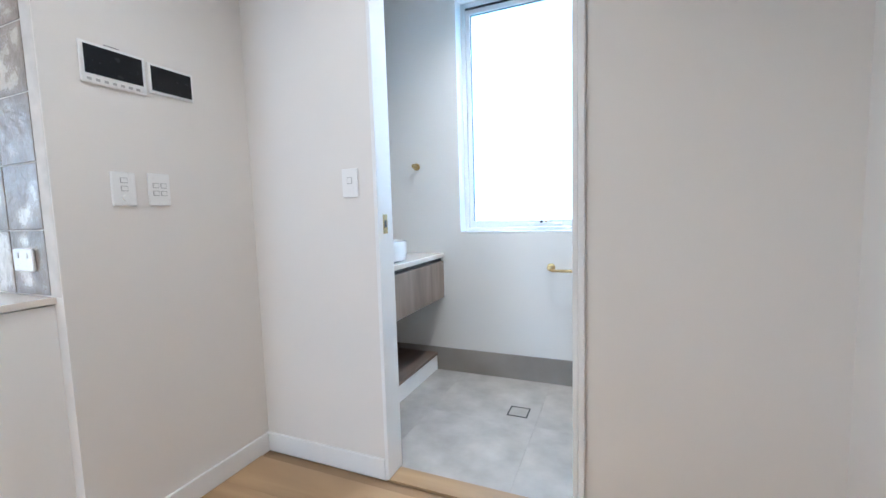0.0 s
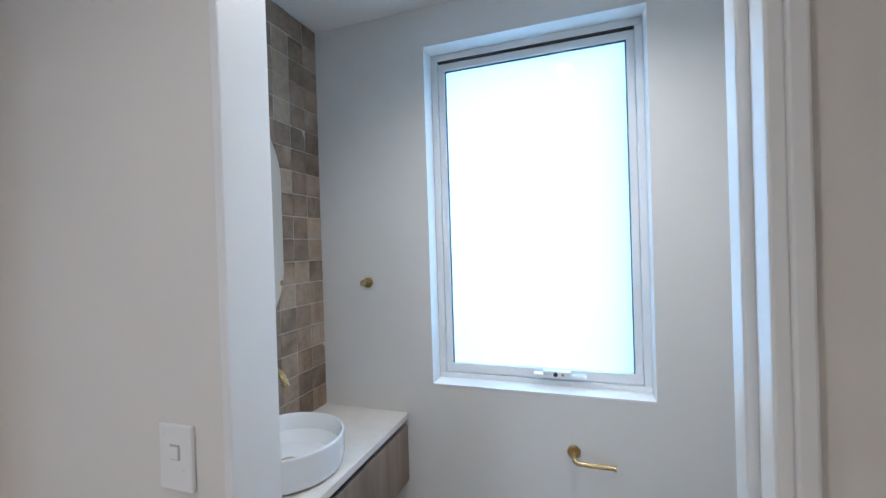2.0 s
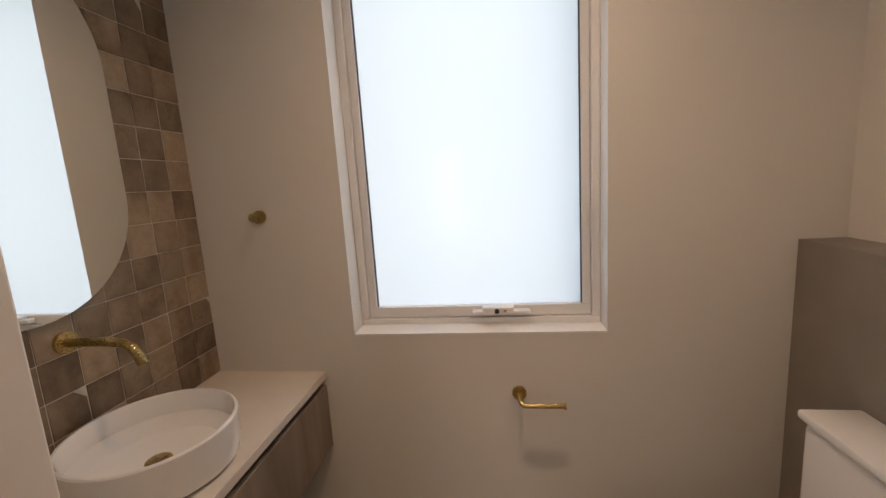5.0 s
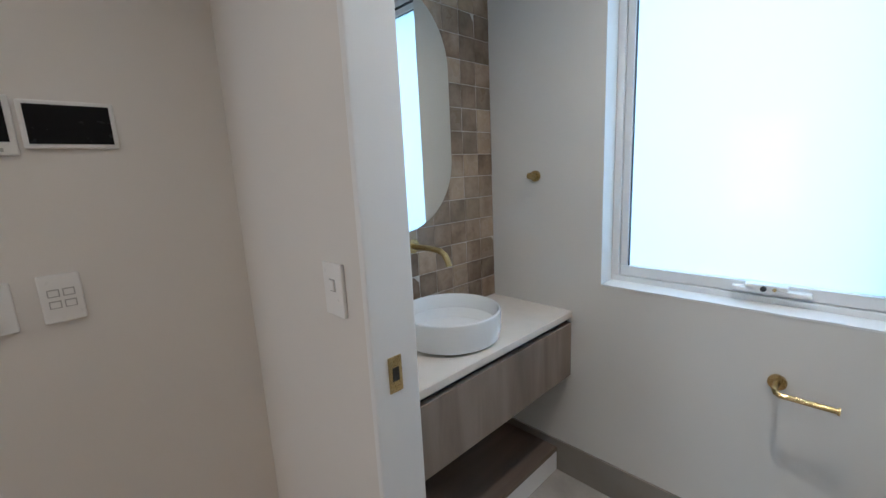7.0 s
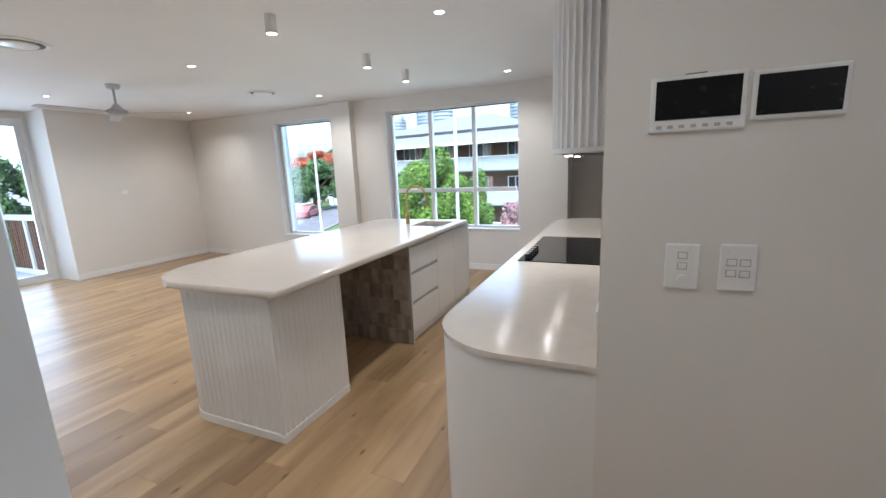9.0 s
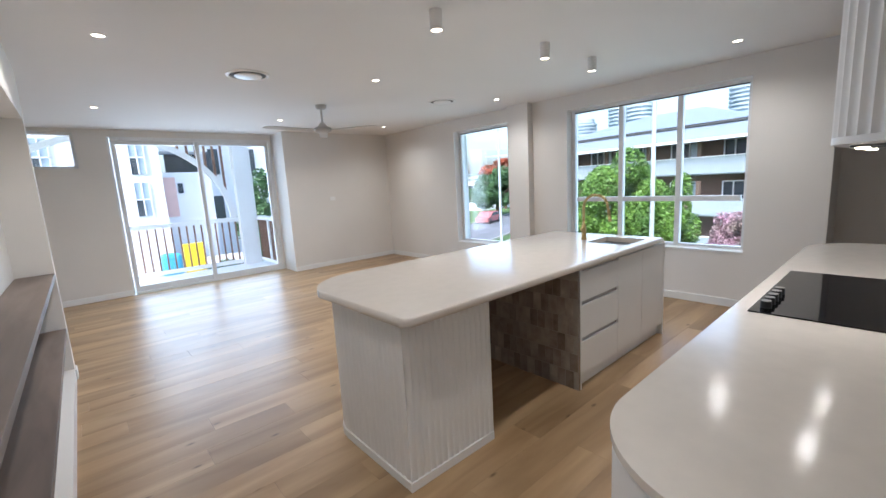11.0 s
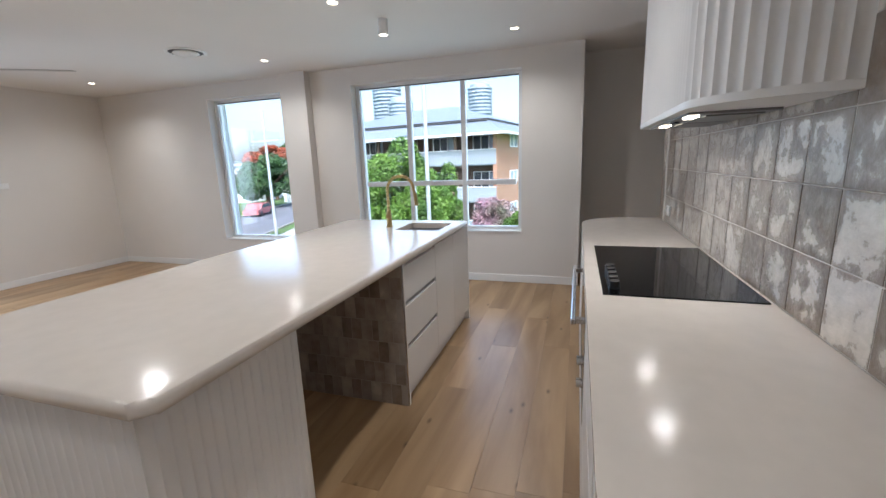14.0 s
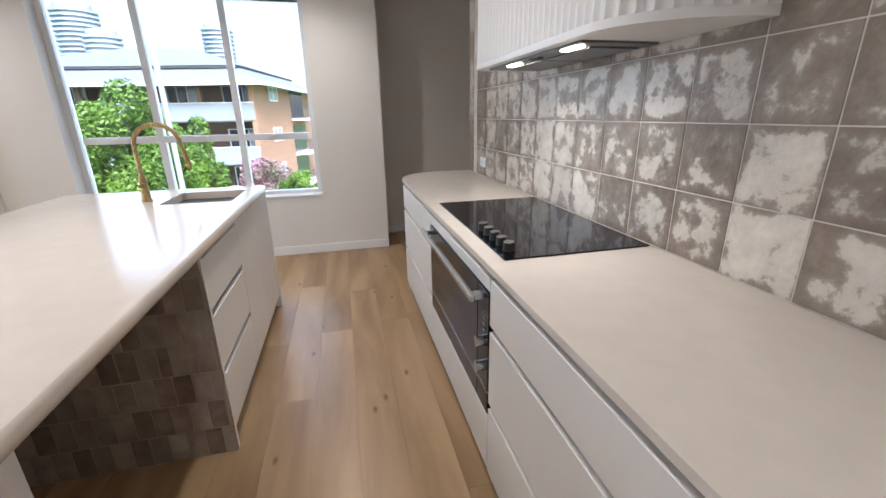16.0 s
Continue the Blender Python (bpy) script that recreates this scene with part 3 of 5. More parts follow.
bt = tagged(link("benchtop", prism(bmesh.new(), bench_top_outline, BT - 0.022, BT, bevel=0.004), M_STONE, True), "pale cream stone benchtop with rounded ends", "benchtop")
OV0, OV1 = -3.08, -2.14


def drawer_unit(x0, x1, label, splits, group):
    """A floor cabinet with handleless drawer fronts and a shade line, coloured in, above each."""
    c = empty("drawer_unit", ((x0 + x1) / 2, 1.0, 0), label, "cabinet", group)
    # Carcass is dark so that the gaps look shaded.
    part("carcass", boxes((x0, x1, BF + 0.05, TY - 0.005, 0.10, BT - 0.025)), M_GAP, c, "carcass coloured dark for the shade in the gaps")
    part("kick", boxes((x0, x1, BF + 0.055, BF + 0.07, 0.0, 0.10)), M_CAB, c)
    for a, b in zip(splits, splits[1:]):
        part("drawer_front", boxes((x0 + 0.002, x1 - 0.002, BF + 0.002, BF + 0.022, a + 0.004, b - 0.020), bevel=0.002), M_CAB, c)
        # White pull coloured dark to draw the shade line over the drawer.
        part("finger_pull", boxes((x0 + 0.002, x1 - 0.002, BF + 0.032, BF + 0.049, b - 0.05, b - 0.002)), M_GAP, c)
    return c


drawer_unit(OV1 + 0.002, -1.30, "white handleless three-drawer kitchen cabinet", [0.09, 0.39, 0.695, 0.88], "bench cabinets")
drawer_unit(-4.06, OV0 - 0.002, "white handleless three-drawer kitchen cabinet", [0.09, 0.39, 0.695, 0.88], "bench cabinets")
oc = empty("oven_cabinet", ((OV0 + OV1) / 2, 1.0, 0), "white cabinet that houses the oven", "cabinet", "bench cabinets")
# Dark carcass colour supplies the shade around the oven.
part("carcass", boxes((OV0, OV1, BF + 0.10, TY - 0.005, 0.10, BT - 0.025)), M_GAP, oc, "carcass coloured dark for the shade in the gaps")
part("kick", boxes((OV0, OV1, BF + 0.055, BF + 0.07, 0, 0.10)), M_CAB, oc)
part("filler", boxes((OV0 + 0.002, OV1 - 0.002, BF + 0.002, BF + 0.022, 0.10, 0.325), bevel=0.002), M_CAB, oc)
part("filler", boxes((OV0 + 0.002, OV1 - 0.002, BF + 0.002, BF + 0.022, 0.815, 0.860), bevel=0.002), M_CAB, oc)
# curved end panels
for nm, outline in (("near", [(-1.298, TY - 0.0005)] + [(-1.298, BF + 0.004)] + arc(-1.16, 1.01, 0.31, 0.316, 270, 360) + [(-0.85, TY - 0.0005)]),
                    ("far", [(-4.062, BF + 0.018)] + [(-4.062, TY - 0.005), (-4.38, TY - 0.005)] + arc(-4.07, 1.04, 0.31, 0.332, 180, 262))):
    p = tagged(link("curved_end_panel", prism(bmesh.new(), outline, 0.0, BT - 0.026), M_CAB, True), "smooth curved white panel ending the kitchen bench", "panel", "bench ends")

ov = empty("oven", ((OV0 + OV1) / 2, BF, 0.29), "wide black glass built-in oven with a steel handle", "oven")
part("body", boxes((OV0 + 0.004, OV1 - 0.004, BF + 0.022, BF + 0.095, 0.33, 0.81), bevel=0.003), M_BLACK, ov)
part("door_glass", boxes((OV0 + 0.01, OV1 - 0.125, BF + 0.002, BF + 0.021, 0.335, 0.805), bevel=0.003), M_OVENGLASS, ov)
part("control_panel", boxes((OV1 - 0.12, OV1 - 0.008, BF + 0.002, BF + 0.021, 0.335, 0.805), bevel=0.003), M_OVENGLASS, ov)
part("trim", boxes((OV0 + 0.01, OV1 - 0.008, BF, BF + 0.012, 0.425, 0.431)), M_CHROME, ov, "thin steel trim line")
h_ = part("handle", boxes((OV0 + 0.03, OV1 - 0.03, BF - 0.055, BF - 0.035, 0.772, 0.798), bevel=0.006), M_CHROME, ov, "flat brushed steel handle")
part("bracket", boxes((OV0 + 0.07, OV0 + 0.10, BF - 0.036, BF + 0.004, 0.775, 0.795)), M_CHROME, h_)
part("bracket", boxes((OV1 - 0.07, OV1 - 0.04, BF - 0.036, BF + 0.004, 0.775, 0.795)), M_CHROME, h_)
for k in range(4):
    part("symbol", boxes((OV1 - 0.06, OV1 - 0.045, BF + 0.0005, BF + 0.0018, 0.715 - 0.022 * k, 0.723 - 0.022 * k)), M_PLASTICGREY, ov, "pale printed control mark")
for z in (0.51, 0.61):
    part("knob", cyl(bmesh.new(), (OV1 - 0.055, BF + 0.002, z), (0, -1, 0), 0.02, 0.028, 20), M_CHROME, ov, "steel knob")

ct = empty("cooktop", (-2.635, 1.02, BT), "black glass electric cooktop with five knobs", "cooktop")
part("glass_plate", boxes((-3.11, -2.172, 0.752, 1.298, BT, BT + 0.006), bevel=0.002), M_BLACKGLASS, ct)
for k in range(5):
    kn = part("knob", cyl(bmesh.new(), (-2.255 - 0.068 * k, 0.80, BT + 0.006), (0, 0, 1), 0.021, 0.030, 20, 0.019), M_BLACK, ct)
    part("cap", cyl(bmesh.new(), (-2.255 - 0.068 * k, 0.80, BT + 0.036), (0, 0, 1), 0.0185, 0.002, 20), M_CHROME, kn, "steel knob cap")


# ---- fluted range hood ----
def fluted_wall(path, z0, z1, pitch, depth):
    """A vertical skin along a plan path with scalloped flutes pressed in."""
    pts = [Vector((x, y)) for x, y in path]
    cum = [0]
    for a, b in zip(pts, pts[1:]):
        cum.append(cum[-1] + (b - a).length)
    n = max(1, round(cum[-1] / pitch))
    step, out, sub = cum[-1] / n, [], 8
    for i in range(n * sub + 1):
        s = min(cum[-1], i * step / sub)
        k = max(j for j in range(len(cum)) if cum[j] <= s + 1e-9)
        k = min(k, len(pts) - 2)
        d = (pts[k + 1] - pts[k]).normalized()
        p = pts[k] + d * (s - cum[k])
        u = (i % sub) / sub
        p = p - Vector((d.y, -d.x)) * (-depth * math.sin(math.pi * u)) * -1
        out.append((p.x, p.y))
    return out


hood = empty("range_hood", (-2.55, TY, 1.57), "white fluted range hood with a curved end", "range hood")
hood_path = [(-3.20, TY - 0.002), (-3.20, 1.02)] + arc(-3.15, 1.02, 0.05, 0.05, 180, 270, 4)[1:] + arc(-2.15, TY - 0.002, 0.27, TY - 0.972, 270, 360, 18)
part("shell", prism(bmesh.new(), fluted_wall(hood_path, 0, 1, 0.042, 0.009), 1.595, CZ - 0.031), M_CAB, hood, smooth=True)
part("bottom_rim", prism(bmesh.new(), [(x, y) for x, y in hood_path], 1.57, 1.594, bevel=0.003), M_CAB, hood, smooth=True)
ins = part("extractor", boxes((-3.08, -2.25, 1.01, 1.29, 1.562, 1.571), bevel=0.003), M_DARKSTEEL, hood, "steel extractor insert")
for k in range(2):
    part("filter", boxes((-2.97 + 0.34 * k, -2.65 + 0.34 * k, 1.08, 1.26, 1.557, 1.562)), M_DARKSTEEL, ins, "grey grease filter")
for x in (-2.83, -2.35):
    part("lamp", boxes((x - 0.05, x + 0.05, 1.022, 1.058, 1.556, 1.5625), bevel=0.002), M_LED, ins, "lit strip lamp")
for k in range(4):
    part("button", boxes((-2.66 + 0.022 * k, -2.646 + 0.022 * k, 1.03, 1.05, 1.556, 1.562)), M_BLACK, ins)


def lamp_point(name, at, watts, colour=(1.0, 0.88, 0.74), size=0.05, spot=150):
    d = bpy.data.lights.new(name, "SPOT")
    d.energy, d.color, d.shadow_soft_size, d.spot_size, d.spot_blend = watts, colour, size, radians(spot), 1.0
    ob = new(name, d)
    ob.location = at
    return ob


for x in (-2.83, -2.35):
    lamp_point("hood_lamp", (x, 1.04, 1.55), 3.0, size=0.03)


def power_point(at, n, label):
    """A white plate on a wall that faces -y."""
    x, y, z = at
    s = empty("power_point", at, label, "socket", "wall sockets")
    part("plate", boxes((x - 0.058, x + 0.058, y - 0.010, y, z - 0.036, z + 0.036), bevel=0.004), M_PLASTIC, s)
    for k in range(n):
        part("rocker", boxes((x - 0.04 + 0.055 * k, x - 0.018 + 0.055 * k, y - 0.013, y - 0.0095, z + 0.006, z + 0.024), bevel=0.002), M_PLASTIC, s)
    return s


power_point((-4.02, TY - 0.004, 1.01), 2, "white double power point on the tiled splashback")
power_point((-0.98, TY - 0.004, 1.02), 2, "white double power point on the tiled splashback")
power_point((-3.93, SY + 0.001, 1.33), 2, "white power point on the painted wall").rotation_euler = (0, 0, math.pi)

# ---- island ----
IT = 0.93
island_outline = [(-1.10, -0.30)] + arc(-1.14, -0.29, 0.04, 0.04, 0, 90, 5) + arc(-3.94, -0.28, 0.03, 0.03, 90, 180, 4) + arc(-3.93, -1.36, 0.04, 0.04, 180, 270, 4) + arc(-1.48, -1.00, 0.40, 0.40, 270, 353, 14)
it = empty("island_benchtop", (-2.5, -0.8, IT - 0.04), "pale stone island top with bullnose edge and undermount sink", "benchtop")
bm = bmesh.new()
prism(bm, island_outline, IT - 0.042, IT, bevel=0.016, seg=4)
top = part("slab", bm, M_STONE, it, smooth=True)
SX0, SX1, SY0, SY1 = -3.80, -3.42, -0.70, -0.34
cut_bm = boxes((SX0, SX1, SY0, SY1, IT - 0.2, IT + 0.1), bevel=0.02)
cutter = link("cutter", cut_bm, M_STONE)
md = top.modifiers.new("sink_hole", "BOOLEAN")
md.object, md.operation, md.solver = cutter, "DIFFERENCE", "EXACT"
bpy.context.view_layer.update()
dg = bpy.context.evaluated_depsgraph_get()
done = bpy.data.meshes.new_from_object(top.evaluated_get(dg))
top.modifiers.clear()
top.data = done
bpy.data.objects.remove(cutter)
sk = empty("sink", ((SX0 + SX1) / 2, (SY0 + SY1) / 2, IT - 0.22), "pale undermount kitchen sink in the island", "sink")
M_SINK = mat("warm_composite_sink", (0.80, 0.75, 0.69), 0.35, var=0.03, scale=10)
a, b, c, d = SX0 - 0.004, SX1 + 0.004, SY0 - 0.004, SY1 + 0.004
part("bowl", boxes((a - 0.012, b + 0.012, c - 0.012, d + 0.012, IT - 0.225, IT - 0.21), (a - 0.012, a, c, d, IT - 0.21, IT - 0.044), (b, b + 0.012, c, d, IT - 0.21, IT - 0.044),
                   (a - 0.012, b + 0.012, c - 0.012, c, IT - 0.21, IT - 0.044), (a - 0.012, b + 0.012, d, d + 0.012, IT - 0.21, IT - 0.044)), M_SINK, sk)
part("waste", cyl(bmesh.new(), ((a + b) / 2, (c + d) / 2, IT - 0.21), (0, 0, 1), 0.04, 0.004), M_BRASS, sk, "round brass waste")
TXX, TYY = -3.56, -0.80
tp = empty("kitchen_tap", (TXX, TYY, IT), "brushed brass gooseneck pull-down kitchen tap", "tap")
part("base", lathe(bmesh.new(), [(0, 0), (0.027, 0), (0.027, 0.012), (0.022, 0.016), (0.020, 0.13), (0.016, 0.14), (0, 0.14)], (TXX, TYY, IT), 24), M_BRASS, tp, smooth=True)
neck = [(TXX, TYY, IT + 0.13), (TXX, TYY, IT + 0.30)] + [(TXX - 0.035 * (1 - math.cos(radians(a_))) * 0.5, TYY + 0.105 * (1 - math.cos(radians(a_))), IT + 0.30 + 0.105 * math.sin(radians(a_))) for a_ in range(12, 181, 12)]
neck += [(TXX - 0.035, TYY + 0.222, IT + 0.25)]
part("gooseneck", tube(bmesh.new(), neck, 0.012), M_BRASS, tp, smooth=True)
part("spray_head", tube(bmesh.new(), [(TXX - 0.035, TYY + 0.220, IT + 0.26), (TXX - 0.036, TYY + 0.232, IT + 0.17)], 0.0145), M_BRASS, tp, smooth=True)
part("lever", tube(bmesh.new(), [(TXX + 0.018, TYY, IT + 0.085), (TXX + 0.045, TYY, IT + 0.088), (TXX + 0.055, TYY + 0.004, IT + 0.105)], 0.007), M_BRASS, tp, smooth=True)

PX0, PX1, PY0, PY1 = -1.755, -1.145, -1.22, -0.352
ped = empty("island_pedestal", (-1.45, -0.8, 0), "white fluted pedestal carrying the island top", "pedestal")
ped_path = [(PX0, PY1), (PX0 + 0.001, PY0)]
ring = [(PX1, PY1)]
side_front = fluted_wall([(PX0, PY1), (PX1, PY1)][::-1], 0, 1, 0.042, 0.007)
side_near = fluted_wall([(PX0, PY0)] + arc(PX1 - 0.22, PY0 + 0.22, 0.22, 0.22, 270, 360, 8) + [(PX1, PY1)], 0, 1, 0.042, 0.007)
part("fluted_body", prism(bmesh.new(), side_near[:-1] + side_front[:-1] + [(PX0, PY1)], 0.05, IT - 0.043), M_CAB, ped, smooth=True)
part("plinth", prism(bmesh.new(), [(PX0, PY0)] + arc(PX1 - 0.215, PY0 + 0.22, 0.22, 0.22, 270, 360, 8) + [(PX1 + 0.004, PY1 + 0.004), (PX0, PY1 + 0.004)], 0.0, 0.05, bevel=0.002), M_CAB, ped)
back = tagged(link("island_back_panel", prism(bmesh.new(), [(x, -1.19 - y) for x, y in [(-4.04, -0.018)] + [(-1.756, -0.018), (-1.756, 0.0), (-4.04, 0.0)]], 0, IT - 0.043), M_CAB), "white panel closing the back of the island", "panel")

IX0, IX1, IF = -4.055, -2.595, -0.275
M_ICAB = M_CAB
ic = empty("island_cabinet", (-3.3, -0.7, 0), "white handleless island cabinet with drawers and doors", "cabinet")
# Island carcass coloured dark as the shade between its fronts.
part("carcass", boxes((IX0 + 0.02, IX1 - 0.02, -1.17, IF - 0.035, 0.10, IT - 0.044)), M_GAP, ic, "carcass coloured dark for the shade in the gaps")
part("kick", boxes((IX0 + 0.02, IX1 - 0.02, IF - 0.06, IF - 0.045, 0, 0.10)), M_CAB, ic)
part("end_panel", boxes((IX0, IX0 + 0.019, -1.17, IF, 0, IT - 0.044), bevel=0.0015), M_CAB, ic)
part("end_panel", boxes((IX1 - 0.019, IX1, -1.17, IF, 0, IT - 0.044), bevel=0.0015), M_CAB, ic)
for a, b in ((0.105, 0.375), (0.385, 0.640), (0.650, 0.880)):
    part("drawer_front", boxes((-3.160, IX1 - 0.022, IF - 0.022, IF - 0.003, a, b - 0.022), bevel=0.002), M_CAB, ic)
    # Grey on the pull is the gap's shade, put into the colour.
    part("finger_pull", boxes((-3.160, IX1 - 0.022, IF - 0.034, IF - 0.024, b - 0.04, b + 0.008)), M_PLASTICGREY, ic)
for a, b in ((-3.590, -3.164), (IX0 + 0.022, -3.594)):
    part("door", boxes((a, b, IF - 0.022, IF - 0.003, 0.105, 0.872), bevel=0.002), M_CAB, ic)
itp = empty("island_tile_panel", (IX1 + 0.01, -0.75, 0), "taupe zellige panel inside the island knee space", "panel")
part("backing", boxes((IX1 + 0.001, IX1 + 0.0115, -1.17, IF - 0.004, 0.0, IT - 0.044)), M_GROUTDARK, itp)
part("edge_trim", boxes((IX1 + 0.001, IX1 + 0.012, IF - 0.0035, IF, 0.0, IT - 0.044)), M_CHROME, itp, "thin metal edge trim")
tile_mesh = boxes((0, 0.007, 0.002, 0.066, 0.002, 0.131), bevel=0.0015)
tm = bpy.data.meshes.new("tile")
tile_mesh.to_mesh(tm)
tile_mesh.free()
tm.materials.append(M_ITILE)
for r in range(7):
    zz = r * 0.134
    yy = -1.17 + (0.0 if r % 2 else 0.034)
    while yy + 0.066 < IF - 0.004:
        if zz + 0.13 < IT - 0.04:
            o = new("tile", tm)
            o.parent = itp
            o.matrix_parent_inverse = itp.matrix_world.inverted()
            o.matrix_basis = pose(IX1 + 0.006 + random.uniform(-0.001, 0.001), yy, zz, random.uniform(-0.4, 0.4), 0, random.uniform(-0.8, 0.8))
        yy += 0.068

# ---- powder room ----
VX, VZ = -0.355, 0.85
van = empty("vanity", (-0.58, 2.72, 0.53), "wall-hung taupe woodgrain vanity with a white top", "vanity")
part("top", boxes((-0.81, VX, 2.17, BY, VZ - 0.03, VZ), bevel=0.003), M_STONE, van, "pale stone top")
# Solid black strip gives the finger gap under the top its shade.
part("shadow_gap", boxes((-0.81, VX - 0.025, 2.18, BY, VZ - 0.055, VZ - 0.031)), M_BLACK, van, "black strip standing in for the finger gap's shade")
part("drawer_front", boxes((VX - 0.022, VX - 0.004, 2.18, BY - 0.003, 0.535, VZ - 0.056), bevel=0.002), M_VANITY, van)
part("carcass", boxes((-0.81, VX - 0.023, 2.18, BY, 0.537, VZ - 0.056)), M_VANITY, van)
sh = empty("vanity_plinth_shelf", (-0.62, 2.72, 0), "low dark timber shelf on a white plinth under the vanity", "shelf")
part("board", boxes((-0.81, -0.425, 2.18, BY, 0.105, 0.125), bevel=0.002), M_SHELFWOOD, sh)
part("plinth", boxes((-0.81, -0.428, 2.18, BY, 0.0, 0.104)), M_TRIM, sh, "white plinth")
ba = empty("basin", (-0.575, 2.72, VZ), "round white ceramic vessel basin on the vanity", "basin")
R = 0.20
part("bowl", lathe(bmesh.new(), [(0, 0.001), (R - 0.03, 0.001), (R - 0.008, 0.012), (R, 0.05), (R, 0.118), (R - 0.003, 0.122), (R - 0.008, 0.122), (R - 0.011, 0.118), (R - 0.014, 0.06), (R - 0.05, 0.026), (0.03, 0.020), (0, 0.019)], (-0.575, 2.72, VZ), 56), M_CERAMIC, ba, smooth=True)
part("waste", lathe(bmesh.new(), [(0, 0.028), (0.026, 0.028), (0.032, 0.024), (0.032, 0.0195), (0, 0.0195)], (-0.575, 2.72, VZ), 28), M_BRASS, ba, "round brass pop-up waste", True)
tp2 = empty("wall_tap", (-0.81, 2.72, 1.195), "brushed brass wall-mounted basin spout", "tap")
part("flange", cyl(bmesh.new(), (-0.805, 2.735, 1.195), (1, 0, 0), 0.03, 0.012, 28), M_BRASS, tp2, smooth=True)
part("spout", tube(bmesh.new(), [(-0.80, 2.735, 1.195), (-0.68, 2.735, 1.196), (-0.63, 2.735, 1.192), (-0.605, 2.735, 1.178), (-0.59, 2.735, 1.155), (-0.582, 2.735, 1.135)], 0.0125), M_BRASS, tp2, smooth=True)
mi = empty("mirror", (-0.80, 2.69, 1.75), "frameless pill-shaped wall mirror", "mirror")
my, mr_, mz0, mz1 = 2.672, 0.30, 1.262, 2.225
pill = [(my + mr_ * math.cos(radians(a_)), mz1 - mr_ + mr_ * math.sin(radians(a_))) for a_ in range(0, 181, 6)] + [(my + mr_ * math.cos(radians(a_)), mz0 + mr_ + mr_ * math.sin(radians(a_))) for a_ in range(180, 361, 6)]
bm = bmesh.new()
prism(bm, pill, 0, 0.006)
bmesh.ops.transform(bm, matrix=Matrix(((0, 0, 1, -0.784), (1, 0, 0, 0), (0, 1, 0, 0), (0, 0, 0, 1))), verts=bm.verts)
part("glass", bm, M_MIRROR, mi)
bm = bmesh.new()
prism(bm, [(my + (p - my) * 0.97, 1.7435 + (q - 1.7435) * 0.98) for p, q in pill], 0, 0.014)
bmesh.ops.transform(bm, matrix=Matrix(((0, 0, 1, -0.7985), (1, 0, 0, 0), (0, 1, 0, 0), (0, 0, 0, 1))), verts=bm.verts)
part("backing", bm, M_GROUTDARK, mi, "dark mirror backing")
hk = empty("robe_hook", (-0.546, BY, 1.461), "round brushed brass robe hook on the wall", "hook")
part("rose", cyl(bmesh.new(), (-0.546, BY, 1.461), (0, -1, 0), 0.025, 0.010, 28), M_BRASS, hk, smooth=True)
part("peg", tube(bmesh.new(), [(-0.546, BY - 0.008, 1.461), (-0.546, BY - 0.045, 1.461)], 0.009), M_BRASS, hk, smooth=True)
part("stop", cyl(bmesh.new(), (-0.546, BY - 0.045, 1.463), (0, -1, 0), 0.015, 0.008, 24), M_BRASS, hk, smooth=True)
rh = empty("toilet_roll_holder", (0.385, BY, 0.76), "brushed brass toilet roll holder, empty", "toilet roll holder")
part("rose", cyl(bmesh.new(), (0.385, BY, 0.765), (0, -1, 0), 0.026, 0.012, 28), M_BRASS, rh, smooth=True)
part("arm", tube(bmesh.new(), [(0.385, BY - 0.008, 0.765), (0.385, BY - 0.06, 0.765), (0.39, BY - 0.07, 0.757), (0.40, BY - 0.074, 0.753), (0.535, BY - 0.074, 0.753)], 0.009), M_BRASS, rh, smooth=True)
part("stop", cyl(bmesh.new(), (0.535, BY - 0.074, 0.753), (1, 0, 0), 0.0125, 0.006, 20), M_BRASS, rh, smooth=True)
structure("skirting_tile", boxes((-0.82, 1.28, BY - 0.010, BY, 0, 0.165)), M_DADO, "grey stone skirting tile", "skirting")
structure("skirting_tile_door", boxes((-0.42, DL + 0.0, 2.16, 2.17, 0, 0.165)), M_DADO, "grey stone skirting tile beside the door", "skirting")
duct = structure("cistern_nib", boxes((1.28, 1.42, 2.35, BY, 0, 1.298), bevel=0.003), M_DADO, "low grey tiled ledge wall behind the toilet", "ledge wall")
to = empty("toilet", (1.0, 2.80, 0), "white ceramic close-coupled toilet, lid closed", "toilet")
part("cistern", boxes((1.13, 1.278, 2.61, 2.99, 0.42, 0.85), bevel=0.02), M_CERAMIC, to, smooth=True)
part("cistern_lid", boxes((1.12, 1.279, 2.60, 3.00, 0.852, 0.878), bevel=0.008), M_CERAMIC, to, smooth=True)
seat = [(1.12, 2.98)] + [(0.84 - 0.26 * math.sin(radians(a_)), 2.80 + 0.18 * math.cos(radians(a_))) for a_ in range(0, 181, 10)] + [(1.12, 2.62)]
part("lid", prism(bmesh.new(), seat, 0.405, 0.425, bevel=0.006), M_CERAMIC, to, smooth=True)
part("pan", prism(bmesh.new(), [(1.0 + (x - 1.0) * 0.93, 2.80 + (y - 2.80) * 0.93) for x, y in seat], 0.22, 0.404, bevel=0.01), M_CERAMIC, to, smooth=True)
part("foot", prism(bmesh.new(), [(1.05 + (x - 1.05) * 0.75, 2.80 + (y - 2.80) * 0.72) for x, y in seat], 0.0, 0.219), M_CERAMIC, to, smooth=True)
